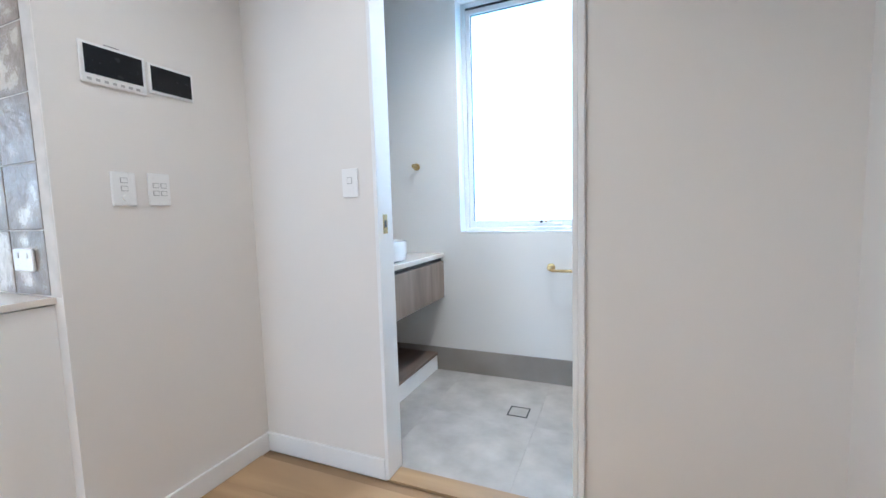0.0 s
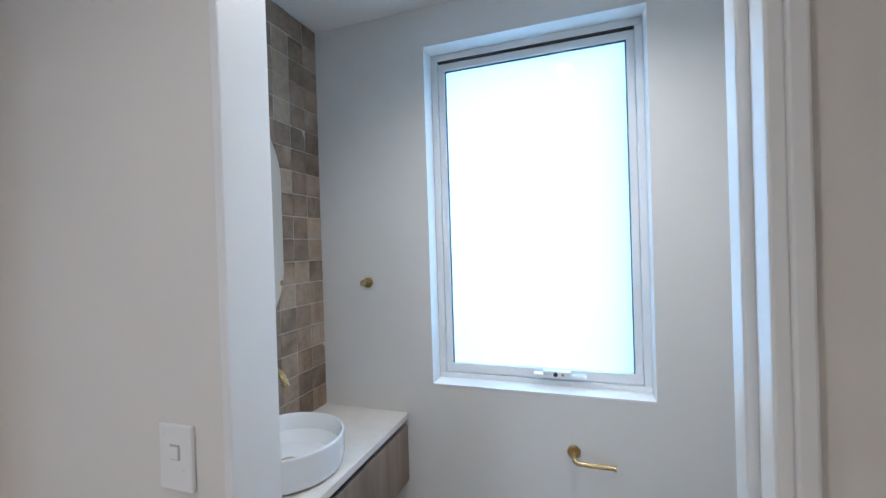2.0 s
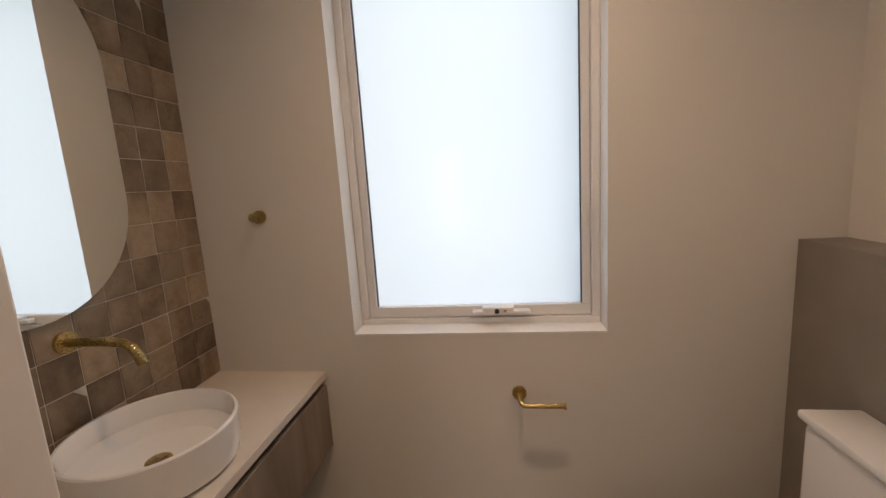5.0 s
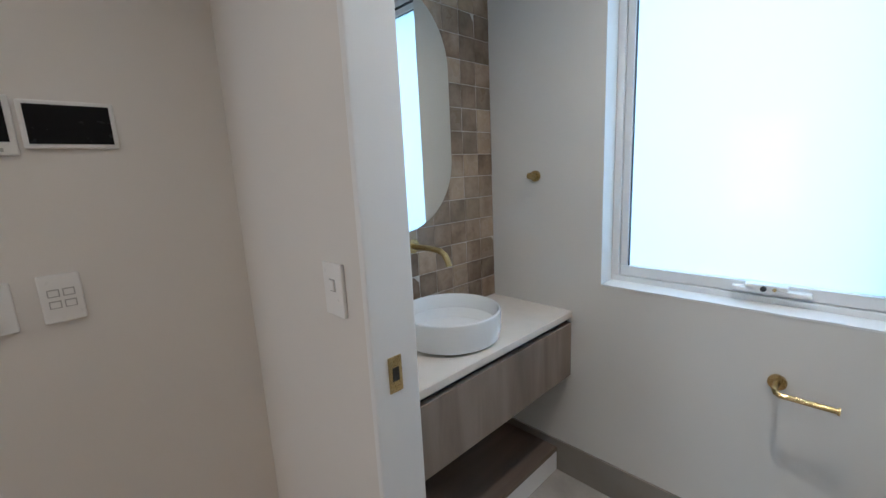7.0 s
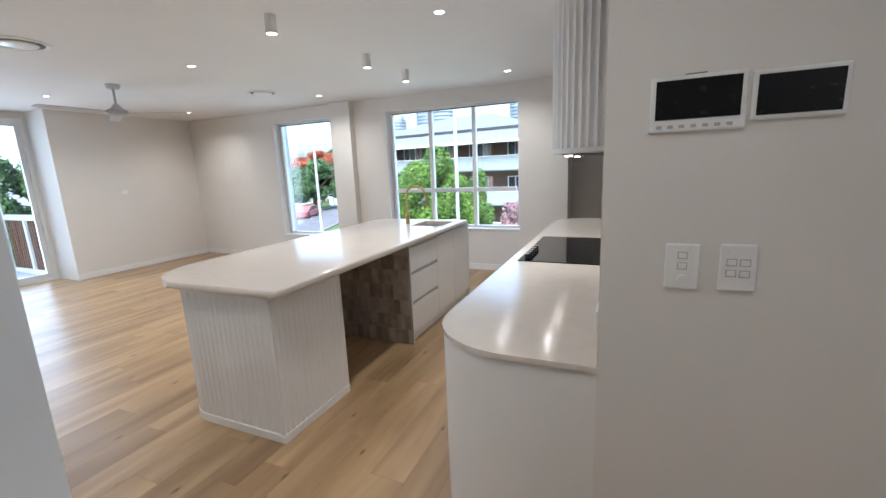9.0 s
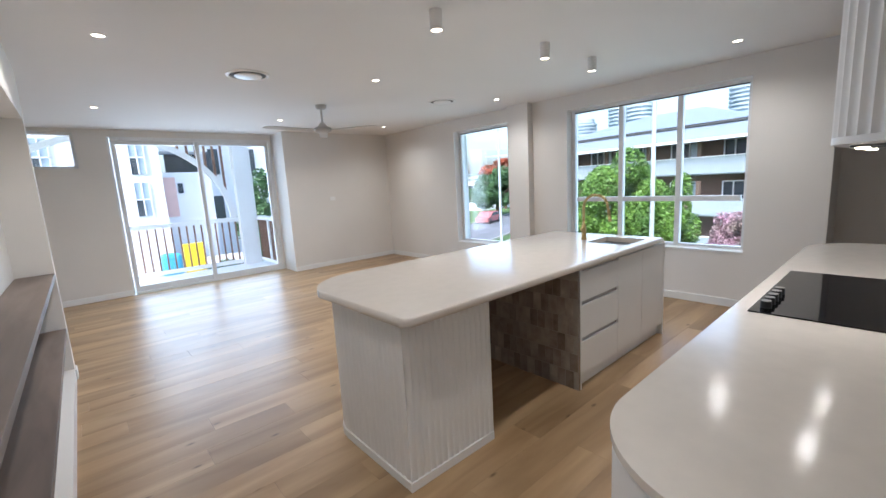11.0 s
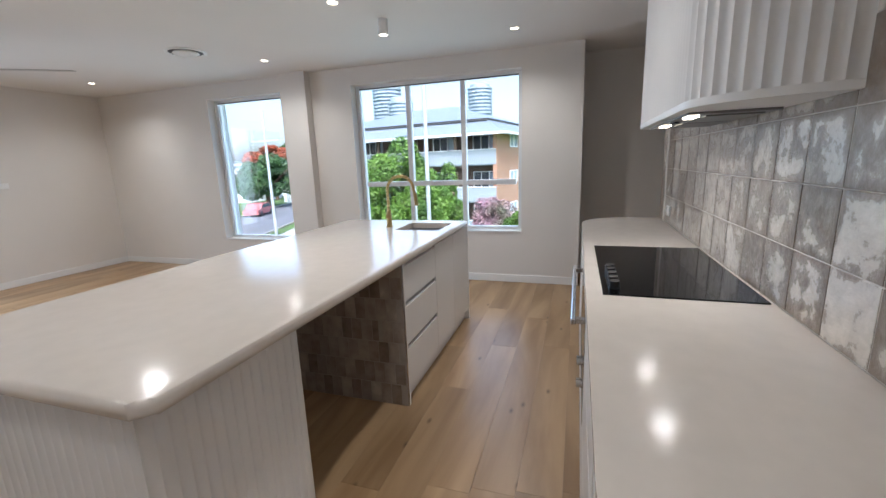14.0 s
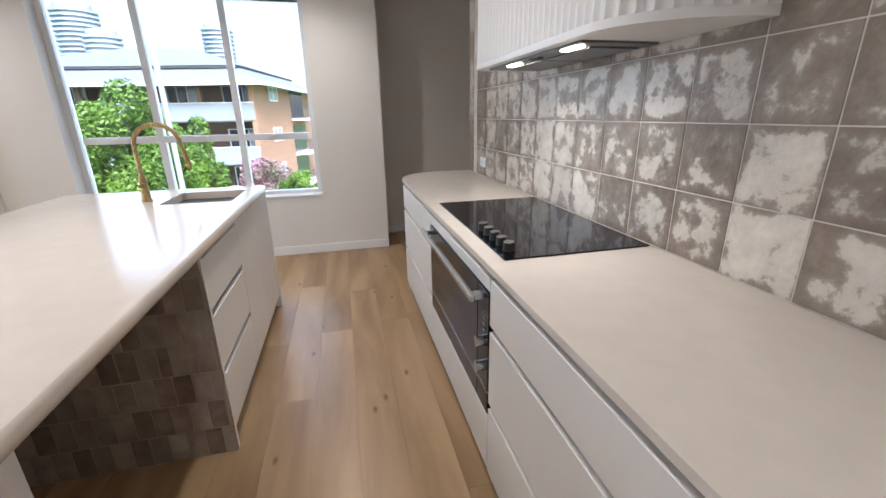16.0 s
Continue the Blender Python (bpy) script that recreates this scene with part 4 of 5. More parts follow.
part("flush_button", cyl(bmesh.new(), (1.20, 2.80, 0.878), (0, 0, 1), 0.02, 0.004), M_CHROME, to)
fw = empty("floor_drain", (0.267, 2.83, 0), "square tile-insert floor drain with a dark slot", "floor drain")
part("slot_ring", boxes((0.210, 0.324, 2.775, 2.783, 0.0, 0.0015), (0.210, 0.324, 2.881, 2.889, 0.0, 0.0015), (0.210, 0.218, 2.783, 2.881, 0.0, 0.0015), (0.316, 0.324, 2.783, 2.881, 0.0, 0.0015)), M_BLACK, fw)
part("tile_insert", boxes((0.219, 0.315, 2.784, 2.880, 0.0, 0.001)), M_BFLOOR, fw)


# ---- switches, intercom ----
def plate_x(name, x, y, z, w, h, label, category):
    """A plate on the wall face at x that faces +x."""
    s = empty(name, (x, y, z), label, category)
    part("plate", boxes((x, x + 0.009, y - w / 2, y + w / 2, z - h / 2, z + h / 2), bevel=0.004), M_PLASTIC, s)
    return s


def rocker(parent, x, y, z, w=0.018, h=0.014):
    part("surround", boxes((x + 0.0091, x + 0.0098, y - w / 2 - 0.0022, y + w / 2 + 0.0022, z - h / 2 - 0.0022, z + h / 2 + 0.0022)), M_PLASTICGREY, parent, "fine grey outline")
    part("rocker", boxes((x + 0.0098, x + 0.0125, y - w / 2, y + w / 2, z - h / 2, z + h / 2), bevel=0.001), M_PLASTIC, parent)


s4 = plate_x("light_switch", DX, 1.632, 1.248, 0.078, 0.118, "white four-gang light switch plate", "light switch")
for yy in (-0.014, 0.014):
    for zz in (-0.002, 0.026):
        rocker(s4, DX, 1.632 + yy, 1.248 + zz - 0.012)
s3 = plate_x("dimmer_switch", DX, 1.512, 1.245, 0.078, 0.118, "white switch plate with two rockers and a dimmer knob", "light switch")
for zz in (0.030, 0.002):
    rocker(s3, DX, 1.512, 1.245 + zz)
part("dimmer_knob", cyl(bmesh.new(), (DX + 0.009, 1.512, 1.214), (1, 0, 0), 0.010, 0.012, 20), M_PLASTIC, s3)
ic1 = plate_x("intercom", DX, 1.518, 1.648, 0.200, 0.130, "white video intercom with a black screen", "intercom")
part("screen", boxes((DX + 0.0095, DX + 0.011, 1.430, 1.606, 1.612, 1.703)), M_SCREEN, ic1, "black glass screen")
part("speaker", boxes((DX + 0.0085, DX + 0.0095, 1.49, 1.535, 1.7135, 1.7155)), M_BLACK, ic1, "dark speaker slot")
for k in range(7):
    part("button", boxes((DX + 0.009, DX + 0.0105, 1.434 + 0.0245 * k, 1.446 + 0.0245 * k, 1.591, 1.599)), M_PLASTICGREY, ic1, "small grey button")
ic2 = plate_x("alarm_panel", DX, 1.712, 1.652, 0.172, 0.108, "white wall panel with a dark screen", "control panel")
part("screen", boxes((DX + 0.0095, DX + 0.011, 1.636, 1.788, 1.608, 1.696)), M_SCREEN, ic2, "dark glass screen")
s1 = empty("light_switch", (-0.245, 2.06, 1.265), "white single rocker light switch plate", "light switch")
part("plate", boxes((-0.284, -0.206, 2.051, 2.06, 1.206, 1.324), bevel=0.003), M_PLASTIC, s1)
part("surround", boxes((-0.2565, -0.2335, 2.0503, 2.0512, 1.2615, 1.2885)), M_PLASTICGREY, s1, "fine grey outline")
part("rocker", boxes((-0.254, -0.236, 2.0475, 2.0504, 1.264, 1.286), bevel=0.001), M_PLASTIC, s1)

# ---- niche shelves ----
for z in (0.95, 0.47):
    s = tagged(link("niche_shelf", boxes((NX + 0.001, 0.358, -3.518, 0.298, z - 0.04, z), bevel=0.002), M_SHELFWOOD), "dark taupe timber shelf built into the wall niche", "shelf", "niche shelves")


# ---- ceiling fittings ----
def downlight(at, watts=25):
    x, y, z = at
    d = empty("downlight", at, "round white recessed downlight, switched on; the hall pair is added", "downlight", "ceiling downlights")
    part("ring", lathe(bmesh.new(), [(0.034, -0.001), (0.046, -0.001), (0.045, -0.005), (0.036, -0.006), (0.034, -0.001)], at, 28), M_PLASTIC, d, smooth=True)
    part("diffuser", cyl(bmesh.new(), (x, y, z - 0.001), (0, 0, -1), 0.034, 0.002, 24), M_LED, d, "glowing diffuser")
    lamp_point("downlight_lamp", (x, y, z - 0.012), watts, size=0.034)
    return d


for at in ((-0.37, -2.45), (-0.41, -5.15), (-2.59, -2.58), (-2.60, -5.30), (-4.55, -5.40), (-4.58, -2.68), (-4.62, 0.06), (-2.52, 0.12)):
    downlight((at[0], at[1], CZ), 17 if at[0] < -4 or at[1] > 0 else 27)
downlight((-0.42, 0.12, CZ), 11)
# Next two downlights are unseen, added to brighten the hall walls.
downlight((0.05, 1.30, CZ), 7)
downlight((0.95, -0.5, CZ), 12)
downlight((0.36, 2.66, BZ), 19)


def surface_spot(x, y):
    d = empty("surface_downlight", (x, y, CZ), "white cylindrical surface-mounted downlight, on", "downlight", "cylinder lights over the island")
    part("cylinder", lathe(bmesh.new(), [(0.0, 0), (0.040, 0), (0.040, -0.120), (0.036, -0.122), (0.034, -0.112), (0, -0.112)], (x, y, CZ), 32), M_PLASTIC, d, smooth=True)
    part("lens", cyl(bmesh.new(), (x, y, CZ - 0.113), (0, 0, -1), 0.033, 0.003, 24), M_LED, d, "glowing lens")
    lamp_point("island_lamp", (x, y, CZ - 0.125), 5, size=0.034, spot=120)


for x in (-1.98, -3.16, -3.92):
    surface_spot(x, -0.92)


def air_vent(x, y, r=0.19):
    d = empty("air_vent", (x, y, CZ), "round white ceiling air diffuser", "air vent", "ceiling air diffusers")
    part("outer_ring", lathe(bmesh.new(), [(r, 0), (r, -0.006), (r - 0.02, -0.014), (r - 0.03, -0.010), (r - 0.035, 0)], (x, y, CZ), 40), M_PLASTIC, d, smooth=True)
    part("throat", cyl(bmesh.new(), (x, y, CZ), (0, 0, -1), r - 0.034, 0.003, 36), M_GAP, d, "dark throat")
    part("disc", lathe(bmesh.new(), [(0, -0.006), (r - 0.075, -0.006), (r - 0.070, -0.014), (r - 0.08, -0.020), (0, -0.020)], (x, y, CZ), 40), M_PLASTIC, d, smooth=True)


air_vent(-1.46, -2.98)
air_vent(-3.98, -3.12)
FXX, FYY = -2.66, -4.02
# White enamel coloured greyer, as little light reaches the fan.
M_FAN = mat("grey_white_fan_enamel", (0.50, 0.48, 0.46), 0.4, var=0.03)
fan = empty("ceiling_fan", (FXX, FYY, CZ), "white three-blade ceiling fan at rest", "ceiling fan")
part("canopy", lathe(bmesh.new(), [(0, 0), (0.072, 0), (0.068, -0.03), (0.05, -0.05), (0, -0.05)], (FXX, FYY, CZ), 32), M_FAN, fan, smooth=True)
part("downrod", cyl(bmesh.new(), (FXX, FYY, CZ - 0.048), (0, 0, -1), 0.013, 0.19, 16), M_FAN, fan, smooth=True)
part("motor", lathe(bmesh.new(), [(0, -0.15), (0.03, -0.15), (0.055, -0.19), (0.10, -0.215), (0.112, -0.235), (0.105, -0.262), (0.07, -0.275), (0, -0.278)], (FXX, FYY, CZ - 0.07), 40), M_FAN, fan, smooth=True)
part("band", lathe(bmesh.new(), [(0.085, -0.207), (0.1085, -0.2185), (0.1125, -0.226), (0.104, -0.222)], (FXX, FYY, CZ - 0.07), 40), M_PLASTICGREY, fan, "grey motor band", True)
for k in range(3):
    bm = bmesh.new()
    prism(bm, [(0.10, -0.035), (0.18, -0.055), (0.60, -0.055), (0.655, -0.035), (0.66, 0.02), (0.62, 0.05), (0.18, 0.045), (0.10, 0.03)], -0.004, 0.004, bevel=0.002)
    bmesh.ops.transform(bm, matrix=pose(FXX, FYY, CZ - 0.315, 0, 0, 4 + 120 * k) @ Matrix.Diagonal((1.18, 1.1, 1, 1)) @ pose(0, 0, 0, 8, 0, 0), verts=bm.verts)
    part("blade", bm, M_FAN, fan)

# ---- outside ----
GZ = -3.6
M_GRASS = mat("lawn", (0.10, 0.17, 0.045), 0.9, var=0.3, scale=1.5, fine=40, bump=0.2)
M_ASPHALT = mat("asphalt", (0.16, 0.165, 0.175), 0.9, var=0.12, scale=1.2, fine=60)
M_CONC = mat("concrete_path", (0.42, 0.41, 0.39), 0.9, var=0.1, scale=2)
M_RENDER = mat("white_render", (0.78, 0.79, 0.80), 0.8, var=0.03, scale=1.2)
M_BRICK = mat("orange_brick", (0.40, 0.20, 0.115), 0.85, var=0.25, scale=9, fine=30, bump=0.2)
nt = M_BRICK.node_tree
brick_tex, brick_xyz, brick_uv, brick_tc = (nt.nodes.new("ShaderNode" + k) for k in ("TexBrick", "SeparateXYZ", "CombineXYZ", "TexCoord"))
nt.links.new(brick_tc.outputs["Object"], brick_xyz.inputs[0])
nt.links.new(brick_xyz.outputs["X"], brick_uv.inputs["X"])
nt.links.new(brick_xyz.outputs["Z"], brick_uv.inputs["Y"])
nt.links.new(brick_uv.outputs[0], brick_tex.inputs["Vector"])
for socket, value in (("Scale", 1.0), ("Brick Width", 0.24), ("Row Height", 0.086), ("Mortar Size", 0.01)):
    brick_tex.inputs[socket].default_value = value
brick_tex.inputs["Color1"].default_value, brick_tex.inputs["Color2"].default_value, brick_tex.inputs["Mortar"].default_value = (0.44, 0.22, 0.12, 1), (0.31, 0.145, 0.085, 1), (0.42, 0.36, 0.29, 1)
nt.links.new(brick_tex.outputs["Color"], nt.nodes["Principled BSDF"].inputs["Base Color"])
# Brick in a darker colour, standing in for shade behind the balconies.
M_SHADEBRICK = mat("dark_brown_brick", (0.13, 0.085, 0.062), 0.85, var=0.25, scale=9, fine=30, bump=0.2)
M_ROOF = mat("pale_metal_roof", (0.21, 0.25, 0.29), 0.6, var=0.06, scale=2)
M_BALC = mat("pale_grey_balcony", (0.30, 0.34, 0.37), 0.8, var=0.04, scale=1.2)
# Window glass; the same dark colour replaces shade in recessed balconies.
M_DARKGLASS_SHADE = mat("dark_window_glass", (0.06, 0.07, 0.08), 0.1, var=0.2, scale=2)
M_PALEGLASS = mat("pale_window_glass", (0.35, 0.42, 0.48), 0.15, var=0.15, scale=2)
M_TOWER = mat("pale_tower_concrete", (0.34, 0.39, 0.43), 0.7, var=0.04, scale=0.1)
M_TOWERGLASS = mat("blue_tower_glass", (0.13, 0.19, 0.25), 0.3, var=0.15, scale=0.2)
M_BARK = mat("bark", (0.13, 0.09, 0.06), 0.9, var=0.3, scale=8, bump=0.3)
M_BATTEN = wood("brown_batten", (0.16, 0.085, 0.055), (0.26, 0.15, 0.10), 0.6, stretch=(12, 12, 1.0), random_amount=0.1)
M_PINK = mat("pink_render", (0.72, 0.50, 0.44), 0.8)
M_YELLOW = mat("yellow_board", (0.85, 0.62, 0.02), 0.6)
M_BLUE = mat("blue_tarp", (0.08, 0.36, 0.58), 0.6)
M_RED = mat("faded_red_car_paint", (0.42, 0.15, 0.15), 0.25)
M_STEEL = mat("galvanised_pole", (0.50, 0.53, 0.56), 0.5, metal=0.3)


def leafmat(name, c, c2):
    return mat(name, c, 0.55, var=0.3, scale=0.9, fine=8, bump=0.0, c2=c2)


M_LEAF = leafmat("bright_green_leaves", (0.16, 0.29, 0.032), (0.04, 0.10, 0.014))
M_LEAFDARK = leafmat("dark_green_leaves", (0.085, 0.17, 0.05), (0.03, 0.075, 0.028))
M_FLOWER = leafmat("pink_blossom", (0.50, 0.24, 0.36), (0.16, 0.16, 0.10))
M_POINCIANA = leafmat("orange_red_blossom", (0.45, 0.09, 0.035), (0.16, 0.07, 0.03))

structure("ground", boxes((-900, 400, -700, 700, GZ - 1, GZ)), M_GRASS, "mown lawn and distant ground", "ground")
structure("road", prism(bmesh.new(), [(-8, -16.05), (-34.85, -25.46), (-140, -62.4), (-140, -69.6), (-35.5, -33.6), (-8, -24.1)], GZ, GZ + 0.02), M_ASPHALT, "grey asphalt street", "road")
structure("pavement", prism(bmesh.new(), [(-8, -13.2), (-34.85, -22.6), (-140, -59.5), (-140, -61.0), (-34.85, -24.0), (-8, -14.6)], GZ, GZ + 0.05), M_CONC, "pale concrete footpath", "pavement")
for nm, dy in (("kerb_near", 0.0), ("kerb_far", -8.2)):
    structure(nm, prism(bmesh.new(), [(-8, -15.9 + dy), (-34.85, -25.31 + dy), (-140, -62.25 + dy), (-140, -62.4 + dy), (-34.85, -25.46 + dy), (-8, -16.05 + dy)], GZ, GZ + 0.13), M_CONC, "pale concrete kerb", "kerb")


def blob_leaves(centre, radii, count, size, seed, hollow=0.45):
    """Many small bent leaves spread over lumpy clumps."""
    rnd = random.Random(seed)
    clumps = []
    for _ in range(44):
        while True:
            v = Vector((rnd.uniform(-1, 1), rnd.uniform(-1, 1), rnd.uniform(-0.8, 1)))
            if hollow < v.length < 1:
                break
        clumps.append((Vector((v.x * radii[0], v.y * radii[1], v.z * radii[2])) * 0.9, rnd.uniform(0.16, 0.34)))
    verts, faces = [], []
    for i in range(count):
        cpos, cr = clumps[rnd.randrange(len(clumps))]
        d = Vector((rnd.gauss(0, 1), rnd.gauss(0, 1), rnd.gauss(0, 1))).normalized()
        p = Vector(centre) + cpos + Vector((d.x * radii[0], d.y * radii[1], d.z * radii[2])) * cr * rnd.uniform(0.75, 1.05)
        u = Vector((rnd.gauss(0, 1), rnd.gauss(0, 1), rnd.gauss(0, 0.6))).normalized()
        w = (d + Vector((rnd.gauss(0, 0.5), rnd.gauss(0, 0.5), rnd.gauss(0, 0.5)))).cross(u).normalized()
        s = size * rnd.uniform(0.6, 1.3)
        k = len(verts)
        verts += [p - u * s, p + w * s * 0.45, p + u * s, p - w * s * 0.45]
        faces.append((k, k + 1, k + 2, k + 3))
    return verts, faces


def tree(at, height, centre_z, radii, count, size, material, label, seed, trunk_r=0.16, kind_name="tree"):
    x, y = at
    t = empty(kind_name, (x, y, GZ), label, "tree")
    rnd = random.Random(seed)
    bm = bmesh.new()
    tube(bm, [(x, y, GZ), (x + 0.08, y, GZ + (centre_z - GZ) * 0.5), (x + 0.05, y + 0.1, centre_z)], trunk_r, 10)
    for k in range(6):
        a = k * 1.05 + rnd.uniform(0, 0.6)
        tube(bm, [(x, y, GZ + (centre_z - GZ) * 0.55), (x + math.cos(a) * radii[0] * 0.4, y + math.sin(a) * radii[1] * 0.4, centre_z), (x + math.cos(a) * radii[0] * 0.75, y + math.sin(a) * radii[1] * 0.75, centre_z + radii[2] * 0.4)], trunk_r * 0.35, 7)
    part("trunk", bm, M_BARK, t, "brown trunk and limbs", True)
    verts, faces = blob_leaves((x, y, centre_z), radii, count, size, seed)
    me = bpy.data.meshes.new("crown")
    me.from_pydata([tuple(v) for v in verts], [], faces)
    me.materials.append(material)
    o = new("crown", me)
    o.parent = t
    o.matrix_parent_inverse = t.matrix_world.inverted()
    return t


tree((-13.5, -5.05), 6, 0.15, (1.9, 1.75, 2.1), 70000, 0.055, M_LEAF, "bushy bright green street tree", 3)
tree((-13.6, -3.95), 5, -0.35, (1.4, 1.0, 2.0), 42000, 0.055, M_LEAF, "bright green leafy tree beside its neighbour", 21)
tree((-12.8, -6.6), 5, -1.3, (1.5, 1.5, 1.8), 34000, 0.055, M_LEAF, "lower bright green leafy tree", 4)
tree((-14.3, -2.0), 3, -0.75, (0.8, 0.85, 1.0), 14000, 0.05, M_FLOWER, "pink flowering shrub tree", 6, 0.06)
tree((-13.2, -0.95), 3, -1.0, (0.8, 0.75, 0.85), 14000, 0.05, M_LEAF, "low bright green shrub", 7, 0.06)
tree((-45, -37.9), 8, 0.2, (4.0, 4.6, 2.8), 26000, 0.2, M_LEAFDARK, "spreading dark green street tree", 8, 0.25)
tree((-56, -45.6), 9, 3.0, (4.4, 4.4, 2.2), 16000, 0.24, M_POINCIANA, "tree covered in orange-red blossom", 9, 0.25)
tree((-60, -43.6), 10, 2.6, (3.5, 3.6, 3.0), 12000, 0.28, M_LEAFDARK, "tall dark green tree down the street", 11, 0.3)
tree((-37.5, -25.2), 4, -1.0, (1.3, 1.2, 1.7), 9000, 0.12, M_LEAF, "young green verge tree", 12, 0.1)
tree((-5.3, -13.2), 6, 0.3, (1.3, 1.2, 1.9), 20000, 0.08, M_LEAFDARK, "dark green tree beyond the balcony", 13, 0.12)
tree((-2.9, -13.8), 5, -1.6, (1.6, 0.9, 0.9), 6000, 0.10, M_LEAFDARK, "low dark green garden shrub", 14, 0.08)


def flats(name, corner, label):
    """Three-storey flats: u runs along the balcony front, v back along the brick side."""
    h = empty(name, (corner[0], corner[1], GZ), label, "building")
    turn = Matrix(((-0.17, -0.985, 0, corner[0]), (-0.985, 0.17, 0, corner[1]), (0, 0, 1, 0), (0, 0, 0, 1)))

    def put(nm, bm, material, parent=h, text=""):
        bmesh.ops.transform(bm, matrix=turn, verts=bm.verts)
        bmesh.ops.recalc_face_normals(bm, faces=bm.faces)
        return part(nm, bm, material, parent, text)

    def hip(z0, z1, out, inset, ridge=False):
        bm = bmesh.new()
        a, b, c, d = -out, 15 + out, -out, 12 + out
        lo = [bm.verts.new(p) for p in ((a, c, z0), (b, c, z0), (b, d, z0), (a, d, z0))]
        e = (d - c) / 2 - 0.01 if ridge else inset
        hi = [bm.verts.new(p) for p in ((a + e * 0.9, c + e, z1), (b - e * 0.9, c + e, z1), (b - e * 0.9, d - e, z1), (a + e * 0.9, d - e, z1))]
        for k in range(4):
            bm.faces.new((lo[k], lo[(k + 1) % 4], hi[(k + 1) % 4], hi[k]))
        bm.faces.new(lo[::-1]), bm.faces.new(hi)
        return bm

    put("wall", boxes((0, 15, 1.62, 12, GZ, 3.0)), M_BRICK, h, "orange brick wall")
    # The balcony shade on this front is put into its brick colour.
    put("front_wall", boxes((0.25, 15, 1.55, 1.62, GZ, 3.0)), M_SHADEBRICK, h, "brown brick front coloured darker for the shade behind the balconies")
    put("side_wall", boxes((0, 0.25, 0, 1.62, GZ, 3.0)), M_BRICK, h, "orange brick corner")
    skirt = put("lower_roof", hip(2.98, 3.88, 0.7, 1.9), M_ROOF, h, "pale metal skirt roof")
    put("gutter", boxes((-0.78, 15.8, -0.82, -0.7, 2.9, 3.04), (-0.82, -0.7, -0.7, 12.8, 2.9, 3.04)), M_RENDER, skirt, "white gutter")
    up = put("roof", hip(3.98, 5.5, -0.9, 0, True), M_ROOF, h, "pale hipped metal roof")
    put("fascia", boxes((0.95, 14.1, 0.95, 11.1, 3.86, 3.98)), M_GAP, up, "dark fascia under the upper roof")
    for s_ in range(3):
        z = 2.98 - 2.05 * (s_ + 1) + (0.18 if s_ == 0 else 0)
        bal = put("balcony", boxes((0.05, 14.9, -0.05, 0.05, z + 0.12, z + 0.98)), M_BALC, h, "pale balcony front")
        put("slab", boxes((0.05, 14.9, 0.05, 1.55, z + 0.05, z + 0.17)), M_BALC, bal, "concrete balcony slab")
        put("cap", boxes((0.05, 14.9, -0.09, 0.09, z + 0.98, z + 1.02)), M_RENDER, bal)
        for k in range(5):
            u = 0.55 + k * 2.9
            w = put("window", boxes((u, u + 1.55, 1.49, 1.54, z + 0.5, z + 1.85)), M_DARKGLASS_SHADE, h)
            put("window_frame", boxes((u - 0.06, u, 1.43, 1.545, z + 0.5, z + 1.9), (u + 0.48, u + 0.54, 1.43, 1.545, z + 0.5, z + 1.85), (u + 1.02, u + 1.08, 1.43, 1.545, z + 0.5, z + 1.85), (u + 1.55, u + 1.61, 1.43, 1.545, z + 0.5, z + 1.9), (u, u + 1.55, 1.43, 1.545, z + 1.85, z + 1.91)), M_RENDER, w)
            put("curtain", boxes((u + 0.04, u + 0.44, 1.45, 1.485, z + 0.5, z + 1.8)), M_PALEGLASS, w, "pale drawn curtain")
            # Posts take the shade-darkened brick too.
            put("post", boxes((u + 2.05, u + 2.25, -0.02, 0.12, z + 1.02, z + 1.95)), M_SHADEBRICK, h)
        w = put("window", boxes((-0.03, -0.004, 2.3, 3.7, z + 1.2, z + 1.85)), M_PALEGLASS, h)
        put("window_frame", boxes((-0.07, -0.03, 2.22, 2.3, z + 1.12, z + 1.92), (-0.07, -0.03, 2.96, 3.03, z + 1.2, z + 1.85), (-0.07, -0.03, 3.7, 3.78, z + 1.12, z + 1.92), (-0.07, -0.03, 2.3, 3.7, z + 1.85, z + 1.92), (-0.07, -0.03, 2.3, 3.7, z + 1.12, z + 1.2)), M_RENDER, w)
        # Flat dark panel in place of a recess: its shade is only colour.
        put("side_recess", boxes((-0.03, -0.004, 6.4, 9.5, z + 0.2, z + 1.95)), M_DARKGLASS_SHADE, h, "dark panel standing in for the side balcony's shade")
        sb = put("side_balcony", boxes((-0.9, -0.03, 6.3, 9.6, z, z + 0.16)), M_RENDER, h, "white side balcony slab")
        put("side_rail", boxes((-0.9, -0.86, 6.3, 9.6, z + 0.92, z + 0.98), *[(-0.89, -0.87, 6.35 + 0.2 * k, 6.38 + 0.2 * k, z + 0.16, z + 0.92) for k in range(17)]), M_GAP, sb, "dark bar railing")
    return h


flats("apartment_building", (-25.0, -3.9), "three-storey brick flats with pale balconies and a metal roof")


